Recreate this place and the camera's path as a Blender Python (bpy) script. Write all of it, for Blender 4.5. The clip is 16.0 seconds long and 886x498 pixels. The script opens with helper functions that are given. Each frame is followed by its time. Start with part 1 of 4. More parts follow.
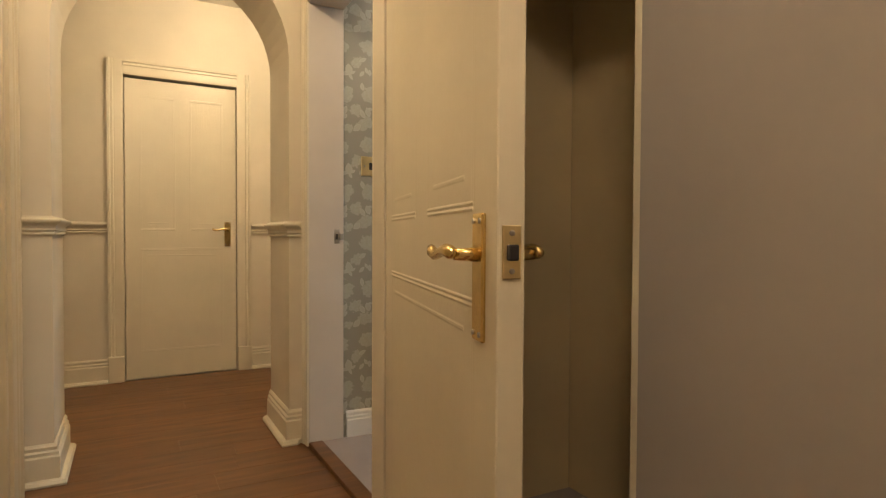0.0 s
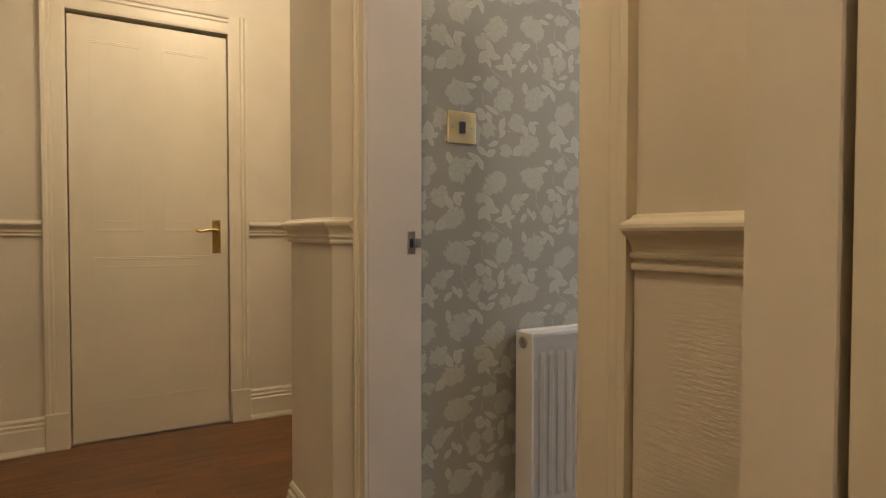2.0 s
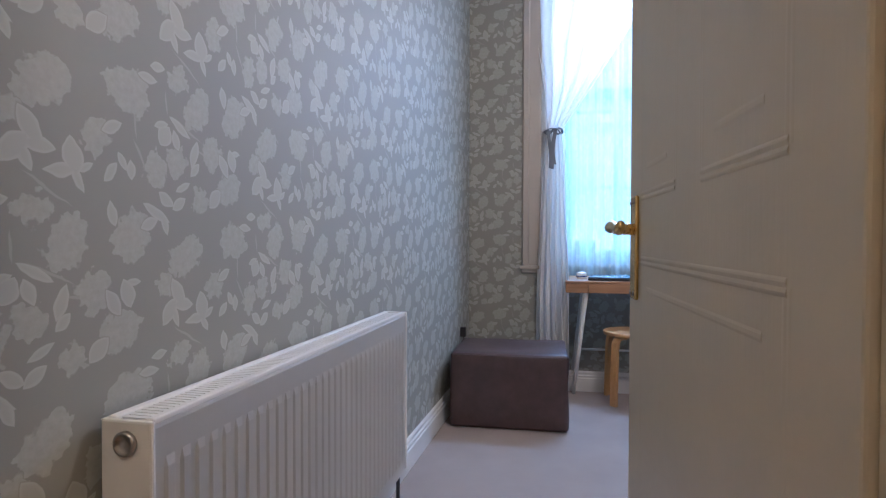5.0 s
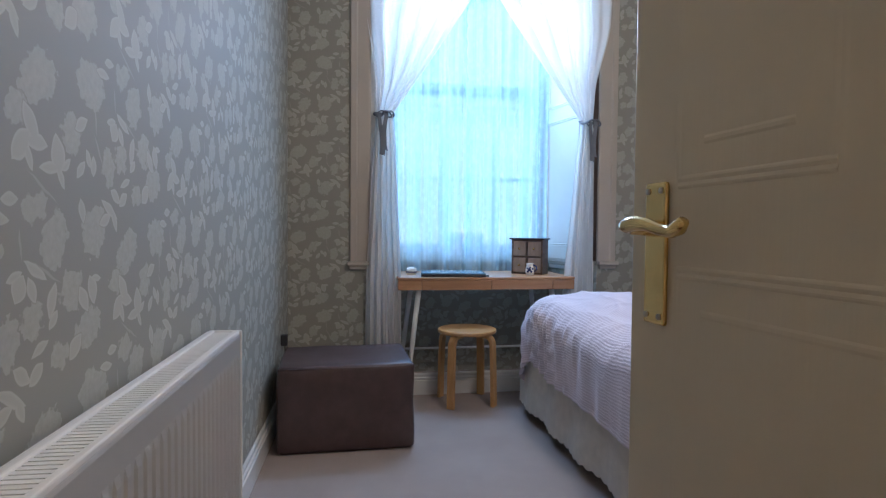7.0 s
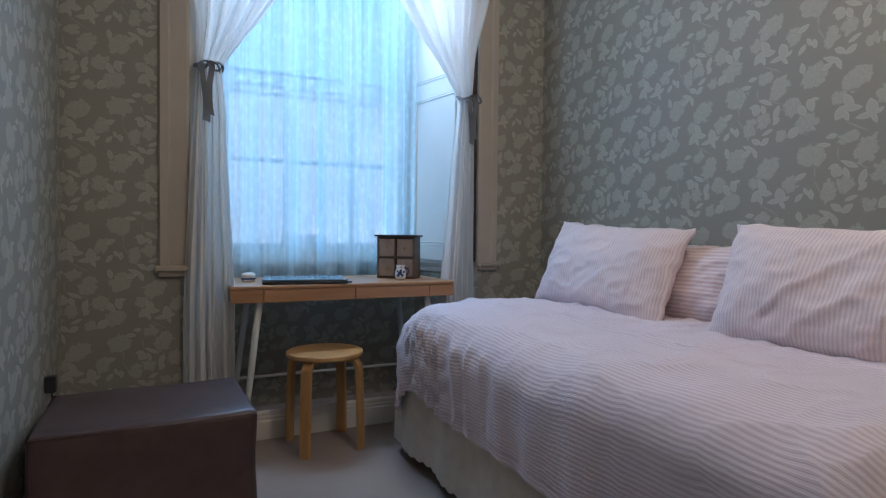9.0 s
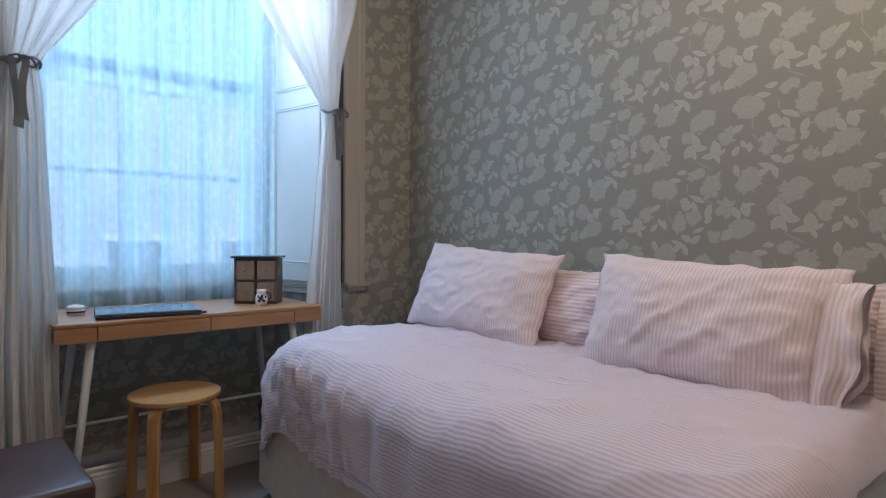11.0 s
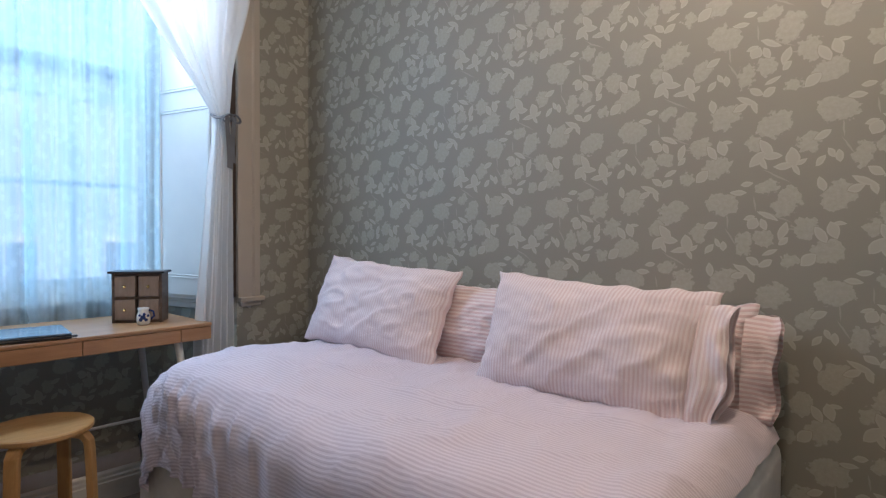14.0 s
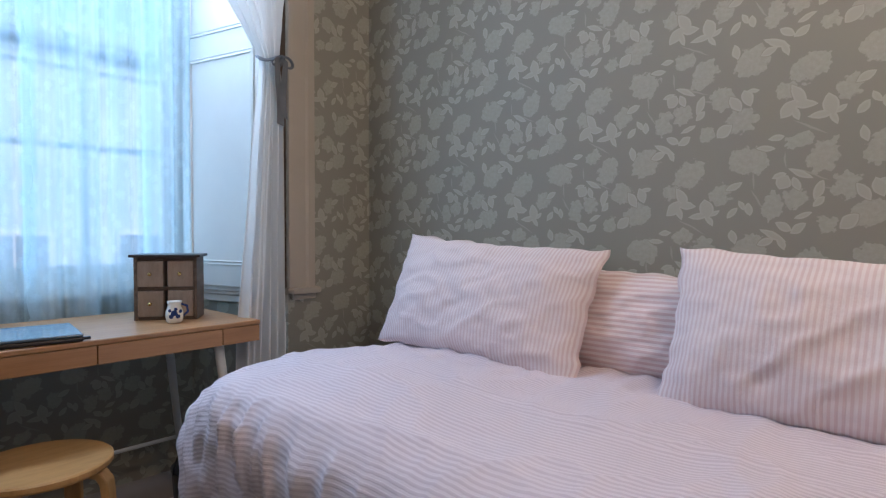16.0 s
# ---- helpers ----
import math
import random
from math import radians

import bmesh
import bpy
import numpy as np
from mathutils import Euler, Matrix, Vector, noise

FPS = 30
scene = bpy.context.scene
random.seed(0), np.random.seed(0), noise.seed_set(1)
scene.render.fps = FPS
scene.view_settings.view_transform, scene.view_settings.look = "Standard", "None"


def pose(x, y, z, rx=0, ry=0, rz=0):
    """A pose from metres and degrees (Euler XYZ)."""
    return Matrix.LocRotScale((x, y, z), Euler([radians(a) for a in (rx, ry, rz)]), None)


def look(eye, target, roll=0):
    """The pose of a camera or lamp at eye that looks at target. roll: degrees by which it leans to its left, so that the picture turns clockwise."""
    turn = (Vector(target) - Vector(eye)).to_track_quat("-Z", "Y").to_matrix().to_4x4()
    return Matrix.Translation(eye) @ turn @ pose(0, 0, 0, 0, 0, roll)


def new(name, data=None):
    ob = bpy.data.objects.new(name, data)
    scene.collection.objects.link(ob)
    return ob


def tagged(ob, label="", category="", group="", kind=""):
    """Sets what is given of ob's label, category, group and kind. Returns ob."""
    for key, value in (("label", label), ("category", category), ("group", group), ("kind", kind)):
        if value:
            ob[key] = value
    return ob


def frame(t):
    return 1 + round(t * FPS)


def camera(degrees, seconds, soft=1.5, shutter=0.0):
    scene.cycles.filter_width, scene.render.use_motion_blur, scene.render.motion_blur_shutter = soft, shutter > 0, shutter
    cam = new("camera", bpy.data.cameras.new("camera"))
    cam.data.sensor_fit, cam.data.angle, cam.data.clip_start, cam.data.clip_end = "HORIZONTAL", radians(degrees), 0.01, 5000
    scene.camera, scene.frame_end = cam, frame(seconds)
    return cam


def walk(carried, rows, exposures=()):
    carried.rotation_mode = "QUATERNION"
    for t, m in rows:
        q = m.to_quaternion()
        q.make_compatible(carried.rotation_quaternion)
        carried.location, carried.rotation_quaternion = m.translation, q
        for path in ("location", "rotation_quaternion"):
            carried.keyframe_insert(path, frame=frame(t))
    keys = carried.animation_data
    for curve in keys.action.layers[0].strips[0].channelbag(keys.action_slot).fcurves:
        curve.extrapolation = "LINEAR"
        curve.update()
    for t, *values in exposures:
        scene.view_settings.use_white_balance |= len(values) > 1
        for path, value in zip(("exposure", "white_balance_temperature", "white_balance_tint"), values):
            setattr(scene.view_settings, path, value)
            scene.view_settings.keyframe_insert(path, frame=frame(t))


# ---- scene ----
cam = camera(75.2, 16.0, soft=1.25)
METRES, EYE, TILT, LEAN, TURN = 4.5, 1.032, 0.0, 0.0, -28.5
ROWS = [
    (0.0, 0.0, 0.0, 0.0, 0.01, -1.39, -0.27),
    (0.5, -0.0433, 0.0658, 0.0078, 1.17, -1.51, -0.31),
    (1.0, -0.0753, 0.1338, 0.0077, 1.82, -1.45, -0.21),
    (1.5, -0.0933, 0.194, 0.0048, 1.79, -1.34, -0.11),
    (2.0, -0.1099, 0.2566, 0.0041, -1.93, -1.56, -0.07),
    (2.5, -0.115, 0.3098, -0.0005, -9.1, -1.66, -0.25),
    (3.0, -0.1167, 0.3574, -0.0056, -15.92, -1.46, -0.3),
    (3.5, -0.111, 0.3958, -0.0108, -21.65, -1.12, -0.19),
    (4.0, -0.1131, 0.4279, -0.0138, -30.77, -1.07, -0.11),
    (4.5, -0.116, 0.4476, -0.0124, -40.66, -1.04, -0.05),
    (5.0, -0.1142, 0.469, -0.0071, -50.0, -1.09, -0.13),
    (7.5, -0.0366, 0.5809, -0.0045, -74.81, -1.74, -0.52),
    (8.0, 0.0041, 0.5968, -0.0059, -78.89, -1.4, -0.48),
    (8.5, 0.0379, 0.6093, -0.0093, -82.43, -1.35, -0.52),
    (9.0, 0.0748, 0.625, -0.0153, -87.07, -1.35, -0.57),
    (11.5, 0.0981, 0.6451, 0.0156, -104.36, -1.18, -0.34),
    (12.0, 0.0953, 0.6422, 0.0228, -106.48, -1.23, -0.34),
    (12.5, 0.0937, 0.6403, 0.0252, -108.25, -1.32, -0.33),
    (13.0, 0.0922, 0.6361, 0.0246, -110.05, -1.36, -0.32),
    (13.5, 0.0918, 0.6318, 0.0272, -110.73, -1.39, -0.33),
    (14.0, 0.1029, 0.6331, 0.0245, -110.82, -1.49, -0.36),
    (14.5, 0.1368, 0.6469, 0.0155, -110.85, -1.7, -0.49),
    (15.0, 0.1782, 0.6597, 0.0062, -110.74, -1.82, -0.5),
    (15.5, 0.2211, 0.6707, 0.0072, -110.45, -1.75, -0.45),
    (16.0, 0.2534, 0.6638, 0.0043, -109.87, -1.81, -0.18),
]
walk(cam, [(t, pose(0, 0, EYE, TILT, LEAN, TURN) @ pose(METRES * x, METRES * y, METRES * z, 90 + pitch, roll, yaw)) for t, x, y, z, yaw, pitch, roll in ROWS],
     exposures=[(0.0, 2.52, 5850, 10), (0.5, 2.48, 5800, 10), (1.5, 2.32, 5600, 11), (2.5, 2.28, 5200, 14), (3.5, 2.26, 4750, 19), (5.0, 2.42, 4600, 20), (7.5, 1.84, 4900, 15),
                (9.0, 1.48, 5100, 14), (11.5, 1.68, 5380, 17), (14.5, 1.80, 5480, 18), (16.0, 1.80, 5480, 18)])

# ---- world, sun and lamps ----
world = bpy.data.worlds.new("sky")
scene.world = world
world.use_nodes = True
sky = world.node_tree.nodes.new("ShaderNodeTexSky")
sky.sky_type, sky.sun_disc = "NISHITA", False
sky.sun_elevation, sky.sun_rotation = radians(38), radians(250)
world.node_tree.links.new(sky.outputs[0], world.node_tree.nodes["Background"].inputs[0])
world.node_tree.nodes["Background"].inputs[1].default_value = 0.07

sun = new("sun", bpy.data.lights.new("sun", "SUN"))
sun.data.energy, sun.data.angle, sun.data.color = 0.5, radians(12), (1.0, 0.98, 0.95)
sun.matrix_world = look((-12, -4, 10), (0, 0, 0))


def bulb(name, x, y, z, watts, colour, radius=0.07):
    lamp = new(name, bpy.data.lights.new(name, "POINT"))
    lamp.data.energy, lamp.data.color, lamp.data.shadow_soft_size = watts, colour, radius
    lamp.location = (x, y, z)
    return lamp


WARM = (1.0, 0.76, 0.46)
bulb("hall_end_bulb", 0.60, 3.62, 2.64, 6.3, WARM, 0.04)
bulb("hall_bulb", -0.05, -0.10, 2.48, 6.5, (1.0, 0.78, 0.53))
# extra bulb, added to brighten the middle of the hall; no lamp known there
bulb("hall_middle_fill", 0.05, 1.85, 2.50, 4.6, (1.0, 0.75, 0.44))
bulb("bedroom_bulb", 2.1, 1.25, 2.50, 9.5, (1.0, 0.76, 0.50))


def window_light(name, x, z, height, down, watts, colour):
    """Sky light that comes in at the window's opening."""
    lamp = new(name, bpy.data.lights.new(name, "AREA"))
    lamp.data.shape, lamp.data.size, lamp.data.size_y = "RECTANGLE", 1.08, height
    lamp.data.energy, lamp.data.color = watts, colour
    lamp.matrix_world = look((x, 1.505, z), (x - 3, 1.505, z - down))


# high up in the recess, where most of the sky is seen, and behind the net
window_light("window_skylight", 4.80, 2.42, 0.44, 0.55, 8.8, (0.68, 0.85, 1.0))
window_light("window_skylight_outer", 4.955, 1.73, 1.75, 0.1, 2.5, (0.40, 0.76, 1.0))


# ---- materials ----
class Nodes:
    """Short way to wire shader nodes."""

    def __init__(self, name):
        self.mat = bpy.data.materials.new(name)
        self.mat.use_nodes = True
        self.tree = self.mat.node_tree
        self.bsdf = self.tree.nodes["Principled BSDF"]
        self.out = self.tree.nodes["Material Output"]

    def put(self, socket, value):
        if hasattr(value, "is_output"):
            self.tree.links.new(value, socket)
        else:
            socket.default_value = value

    def node(self, kind, **settings):
        n = self.tree.nodes.new(kind)
        for key, value in settings.items():
            if key == "operation":
                n.operation = value
            elif key == "feature":
                n.feature = value
            elif key == "dims":
                n.voronoi_dimensions = value
        return n

    def math(self, operation, a, b=0.0, clamp=False):
        n = self.node("ShaderNodeMath", operation=operation)
        n.use_clamp = clamp
        self.put(n.inputs[0], a)
        self.put(n.inputs[1], b)
        return n.outputs[0]

    def vmath(self, operation, a, b=(0, 0, 0)):
        n = self.node("ShaderNodeVectorMath", operation=operation)
        self.put(n.inputs[0], a)
        self.put(n.inputs[1], b)
        return n

    def coords(self, which="Object"):
        return self.node("ShaderNodeTexCoord").outputs[which]

    def split(self, vector):
        n = self.node("ShaderNodeSeparateXYZ")
        self.put(n.inputs[0], vector)
        return n.outputs

    def join(self, x, y, z=0.0):
        n = self.node("ShaderNodeCombineXYZ")
        for s, v in zip(n.inputs, (x, y, z)):
            self.put(s, v)
        return n.outputs[0]

    def noise(self, vector, scale, detail=4, rough=0.55, stretch=None):
        if stretch:
            vector = self.vmath("MULTIPLY", vector, stretch).outputs[0]
        n = self.node("ShaderNodeTexNoise")
        self.put(n.inputs["Vector"], vector)
        n.inputs["Scale"].default_value, n.inputs["Detail"].default_value, n.inputs["Roughness"].default_value = scale, detail, rough
        return n.outputs[0]

    def ramp(self, fac, low, high):
        n = self.node("ShaderNodeMapRange")
        n.clamp = True
        self.put(n.inputs[0], fac)
        n.inputs[1].default_value, n.inputs[2].default_value = low, high
        return n.outputs[0]

    def mix(self, fac, a, b):
        n = self.node("ShaderNodeMix")
        n.data_type = "RGBA"
        self.put(n.inputs[0], fac)
        for s, v in ((n.inputs[6], a), (n.inputs[7], b)):
            self.put(s, v if hasattr(v, "is_output") else (*v, 1))
        return n.outputs[2]

    def bump(self, height, strength=0.2, distance=0.01):
        n = self.node("ShaderNodeBump")
        self.put(n.inputs["Height"], height)
        n.inputs["Strength"].default_value, n.inputs["Distance"].default_value = strength, distance
        self.put(self.bsdf.inputs["Normal"], n.outputs[0])

    def finish(self, colour, rough=0.5, metal=0.0, coat=0.0):
        self.put(self.bsdf.inputs["Base Color"], colour if hasattr(colour, "is_output") else (*colour, 1))
        self.put(self.bsdf.inputs["Roughness"], rough)
        self.bsdf.inputs["Metallic"].default_value = metal
        self.bsdf.inputs["Coat Weight"].default_value = coat
        return self.mat


def painted(name, colour, rough=0.45, wear=0.06, brush=0.12):
    """Brushed paint with faint stains and strokes."""
    m = Nodes(name)
    p = m.coords()
    stain = m.ramp(m.noise(p, 2.3, 5), 0.3, 0.75)
    fine = m.noise(p, 55, 3)
    dark = tuple(c * (1 - wear * 2.2) for c in colour)
    c = m.mix(stain, dark, colour)
    m.bump(m.math("ADD", m.noise(p, 160, 2, stretch=(1, 1, 0.06)), m.math("MULTIPLY", fine, 0.8)), brush, 0.002)
    return m.finish(c, m.math("ADD", m.math("MULTIPLY", fine, 0.16), rough - 0.08))


def plain(name, colour, rough=0.5, metal=0.0, vary=0.15, scale=12, bump=0.1):
    m = Nodes(name)
    p = m.coords()
    n = m.noise(p, scale, 5)
    c = m.mix(m.ramp(n, 0.3, 0.7), tuple(v * (1 - vary) for v in colour), tuple(min(1, v * (1 + vary)) for v in colour))
    m.bump(m.noise(p, scale * 9, 3), bump, 0.002)
    return m.finish(c, m.math("ADD", m.math("MULTIPLY", n, 0.2), rough - 0.1), metal)


# the wallpaper's repeat, a half drop: across and up, in metres
REPEAT_X, REPEAT_Z = 0.284, 0.250
# broad ragged leaves: place across and up, half length, half width, slant
BROAD = [(0.0, 0.0, 0.050, 0.0340, -8), (-0.17, 0.001, 0.047, 0.0288, 62), (-0.119, 0.047, 0.031, 0.0193, 15), (-0.112, -0.103, 0.029, 0.0238, 80),
         (-0.06, -0.123, 0.038, 0.0214, 83), (-0.218, -0.074, 0.034, 0.0290, 92), (-0.266, -0.141, 0.047, 0.0285, 23), (-0.18, -0.168, 0.024, 0.0190, -3),
         (0.063, -0.085, 0.034, 0.0233, 63), (0.199, -0.075, 0.026, 0.0200, -5), (0.148, -0.024, 0.051, 0.0305, 34), (0.278, 0.013, 0.048, 0.0330, 48)]
# small pointed leaves of the sprigs, in the same way
SMALL = [(-0.043, 0.031, 0.02, 0.0071, -3), (-0.067, 0.056, 0.016, 0.0073, 7), (-0.084, -0.06, 0.017, 0.0144, 59), (-0.112, -0.064, 0.017, 0.0085, -66),
         (-0.074, -0.044, 0.015, 0.0063, 16), (-0.122, -0.039, 0.027, 0.0067, -27), (-0.252, -0.093, 0.023, 0.0108, -59), (-0.281, -0.081, 0.022, 0.0124, -72),
         (-0.294, -0.063, 0.014, 0.0051, 0), (-0.224, -0.163, 0.022, 0.0135, 43), (0.033, -0.067, 0.02, 0.0089, 27), (0.036, -0.138, 0.017, 0.0078, 50),
         (0.012, -0.118, 0.014, 0.0067, 120), (-0.006, -0.129, 0.015, 0.008, 94), (0.169, -0.091, 0.028, 0.0121, 122), (0.191, -0.122, 0.026, 0.0136, 47)]
SMALL += [(0.156, -0.114, 0.024, 0.01, -5), (0.176, -0.133, 0.02, 0.0071, -66), (0.102, -0.124, 0.026, 0.0151, 101), (0.121, -0.145, 0.027, 0.0081, 6),
          (0.095, -0.156, 0.018, 0.0064, -61), (0.081, -0.137, 0.014, 0.0057, 36), (0.221, 0.052, 0.03, 0.0081, -27), (0.239, 0.034, 0.019, 0.0089, 21),
          (0.202, 0.034, 0.019, 0.0073, -69), (-0.161, -0.083, 0.024, 0.0098, 71), (-0.163, -0.112, 0.015, 0.0078, 48), (-0.129, -0.147, 0.02, 0.0063, 24),
          (-0.086, -0.174, 0.019, 0.0089, -32), (-0.119, -0.179, 0.018, 0.0094, 34), (0.317, 0.047, 0.019, 0.0091, 102)]
# stems: place across and up, half length, slant
STEMS = [(-0.015, -0.052, 0.027, 94), (-0.025, -0.102, 0.031, -59), (-0.192, -0.079, 0.032, 169), (-0.147, -0.042, 0.041, -25), (0.142, -0.174, 0.044, 150), (-0.088, -0.003, 0.023, 95)]


def leafy_wallpaper(name, ground, motif, facing=1):
    """Wallpaper printed with broad leaves, sprigs and stems in a half-drop repeat; facing -1: on a wall that is looked at towards +y."""
    m = Nodes(name)
    x, y, z = m.split(m.coords())
    flat = m.join(m.math("SUBTRACT", m.math("MULTIPLY", m.math("ADD", x, y), facing), 2.940), m.math("SUBTRACT", z, 1.49))

    def lattice(v):
        a, c, _ = m.split(v)
        a, c = m.math("MULTIPLY", a, 0.5 / REPEAT_X), m.math("MULTIPLY", c, 0.5 / REPEAT_Z)
        return m.join(m.math("ADD", a, c), m.math("SUBTRACT", a, c))

    def wobble(scale, reach):
        n = m.node("ShaderNodeTexNoise")
        m.put(n.inputs["Vector"], flat)
        n.inputs["Scale"].default_value, n.inputs["Detail"].default_value = scale, 2
        d = m.vmath("MULTIPLY", m.vmath("SUBTRACT", n.outputs["Color"], (0.5, 0.5, 0.5)).outputs[0], (reach, reach, 0)).outputs[0]
        return lattice(m.vmath("ADD", flat, d).outputs[0])

    def fused(op, a, k, plus):
        n = m.node("ShaderNodeMath", operation=op)
        m.put(n.inputs[0], a)
        n.inputs[1].default_value, n.inputs[2].default_value = k, plus
        return n.outputs[0]

    def leaf(where, px, pz, half, wide, slant, blunt=False):
        """How far inside a pointed leaf a place lies, in metres."""
        s, t = (px / REPEAT_X + pz / REPEAT_Z) / 2, (px / REPEAT_X - pz / REPEAT_Z) / 2
        w = m.node("ShaderNodeVectorMath", operation="WRAP")
        m.put(w.inputs[0], where)
        w.inputs[1].default_value, w.inputs[2].default_value = (s + 0.5, t + 0.5, 1), (s - 0.5, t - 0.5, -1)
        dx, dz = -math.cos(radians(slant)), math.sin(radians(slant))
        along = m.vmath("DOT_PRODUCT", w.outputs[0], (REPEAT_X * dx + REPEAT_Z * dz, REPEAT_X * dx - REPEAT_Z * dz, 0)).outputs["Value"]
        side = m.vmath("DOT_PRODUCT", w.outputs[0], (-REPEAT_X * dz + REPEAT_Z * dx, -REPEAT_X * dz - REPEAT_Z * dx, 0)).outputs["Value"]
        along = fused("MULTIPLY_ADD", along, 1 / half, -(px * dx + pz * dz) / half)
        square = m.math("MULTIPLY", along, along)
        edge = fused("MULTIPLY_ADD", m.math("POWER", square, 1.7) if blunt else square, -wide, wide)
        return m.math("SUBTRACT", edge, m.math("ABSOLUTE", m.math("SUBTRACT", side, -px * dz + pz * dx)))

    def union(items):
        best = None
        for args in items:
            d = leaf(*args)
            best = d if best is None else m.math("MAXIMUM", best, d)
        return best

    ragged, soft_ = wobble(52, 0.044), wobble(26, 0.010)
    broad = union((ragged, px, pz, hf * 1.0, wd * 1.09, a, True) for px, pz, hf, wd, a in BROAD)
    fan = union((soft_, px, pz, hf * 1.15, wd * 1.2, a) for px, pz, hf, wd, a in SMALL)
    stem = union((soft_, px, pz, hf, 0.0026, a) for px, pz, hf, a in STEMS)
    mottle = m.ramp(m.noise(flat, 85, 3), 0.3, 0.7)
    tone = m.math("MULTIPLY", m.ramp(broad, -0.001, 0.003), fused("MULTIPLY_ADD", mottle, 0.32, 0.46))
    tone = m.math("MULTIPLY", tone, fused("MULTIPLY_ADD", m.ramp(fan, -0.0035, -0.001), -0.6, 1.0))
    tone = m.math("MAXIMUM", tone, m.math("MULTIPLY", m.ramp(stem, -0.0005, 0.001), 0.45))
    inner = fused("MULTIPLY_ADD", m.ramp(fan, 0.002, 0.006), -0.22, 1.0)
    all_ = m.math("MAXIMUM", tone, m.math("MULTIPLY", m.ramp(fan, -0.0008, 0.0008), inner))
    grain = m.noise(flat, 240, 2)
    stain = m.noise(flat, 1.6, 4)
    c = m.mix(all_, ground, motif)
    c = m.mix(m.math("MULTIPLY", m.ramp(stain, 0.35, 0.75), 0.10), c, tuple(g * 0.7 for g in ground))
    m.bump(grain, 0.08, 0.001)
    return m.finish(c, 0.62)


def wood(name, dark, light, along=(1, 1, 1), scale=9, rough=0.42):
    m = Nodes(name)
    p = m.coords()
    info = m.node("ShaderNodeObjectInfo").outputs["Random"]
    p = m.vmath("ADD", p, m.join(m.math("MULTIPLY", info, 7.3), m.math("MULTIPLY", info, 3.1), info)).outputs[0]
    g = m.noise(p, scale, 6, 0.62, stretch=along)
    f = m.noise(p, scale * 7, 3, 0.5, stretch=along)
    c = m.mix(m.ramp(m.math("MULTIPLY_ADD", f, 0.35), 0.45, 0.95), dark, light)
    c.node.inputs[0].links[0].from_node.inputs[0].links[0].from_node.inputs[2].links  # grain adds to figure
    m.put(c.node.inputs[0].links[0].from_node.inputs[0].links[0].from_node.inputs[2], g)
    m.bump(f, 0.15, 0.0015)
    c = m.mix(m.math("MULTIPLY", info, 0.38), c, dark)
    return m.finish(c, m.math("ADD", m.math("MULTIPLY", f, 0.15), rough - 0.05))


def rippled(name, colour):
    """Painted lining paper with fine uneven ripples that run level."""
    m = Nodes(name)
    p = m.coords()
    wave = m.noise(p, 26, 4, 0.6, stretch=(1.2, 1.2, 9))
    patch = m.ramp(m.noise(p, 5, 2), 0.35, 0.6)
    c = m.mix(m.ramp(m.noise(p, 2.3, 5), 0.3, 0.75), tuple(v * 0.9 for v in colour), colour)
    m.bump(m.math("MULTIPLY", wave, patch), 0.28, 0.005)
    return m.finish(c, 0.55)


def carpet(name, colour):
    m = Nodes(name)
    p = m.coords()
    pile = m.noise(p, 420, 2)
    tread = m.noise(p, 3.5, 5)
    c = m.mix(m.ramp(tread, 0.3, 0.7), tuple(v * 0.86 for v in colour), colour)
    c = m.mix(m.math("MULTIPLY", pile, 0.35), c, tuple(v * 0.6 for v in colour))
    m.bump(m.math("ADD", pile, m.math("MULTIPLY", tread, 0.6)), 0.5, 0.006)
    return m.finish(c, 0.95)


def striped(name, pale, stripe, pitch, axis="U"):
    """Cotton with woven stripes, across the mesh's own UV."""
    m = Nodes(name)
    u, v, _ = m.split(m.coords("UV"))
    s = v if axis == "V" else u
    w = m.math("SINE", m.math("MULTIPLY", s, 6.2832 / pitch))
    k = m.ramp(w, -0.25, 0.35)
    p = m.coords()
    thread = m.noise(p, 700, 2)
    fade = m.ramp(m.noise(p, 5, 4), 0.25, 0.8)
    c = m.mix(m.math("MULTIPLY", k, m.math("MULTIPLY_ADD", fade, 0.35)), pale, stripe)
    m.put(c.node.inputs[0].links[0].from_node.inputs[1].links[0].from_node.inputs[2], 0.6)
    m.bump(m.math("ADD", m.math("MULTIPLY", thread, 0.5), m.math("ADD", m.math("MULTIPLY", k, 0.6), m.math("MULTIPLY", m.noise(p, 28, 4), 0.9))), 0.35, 0.004)
    m.bsdf.inputs["Sheen Weight"].default_value = 0.15
    return m.finish(c, 0.85)


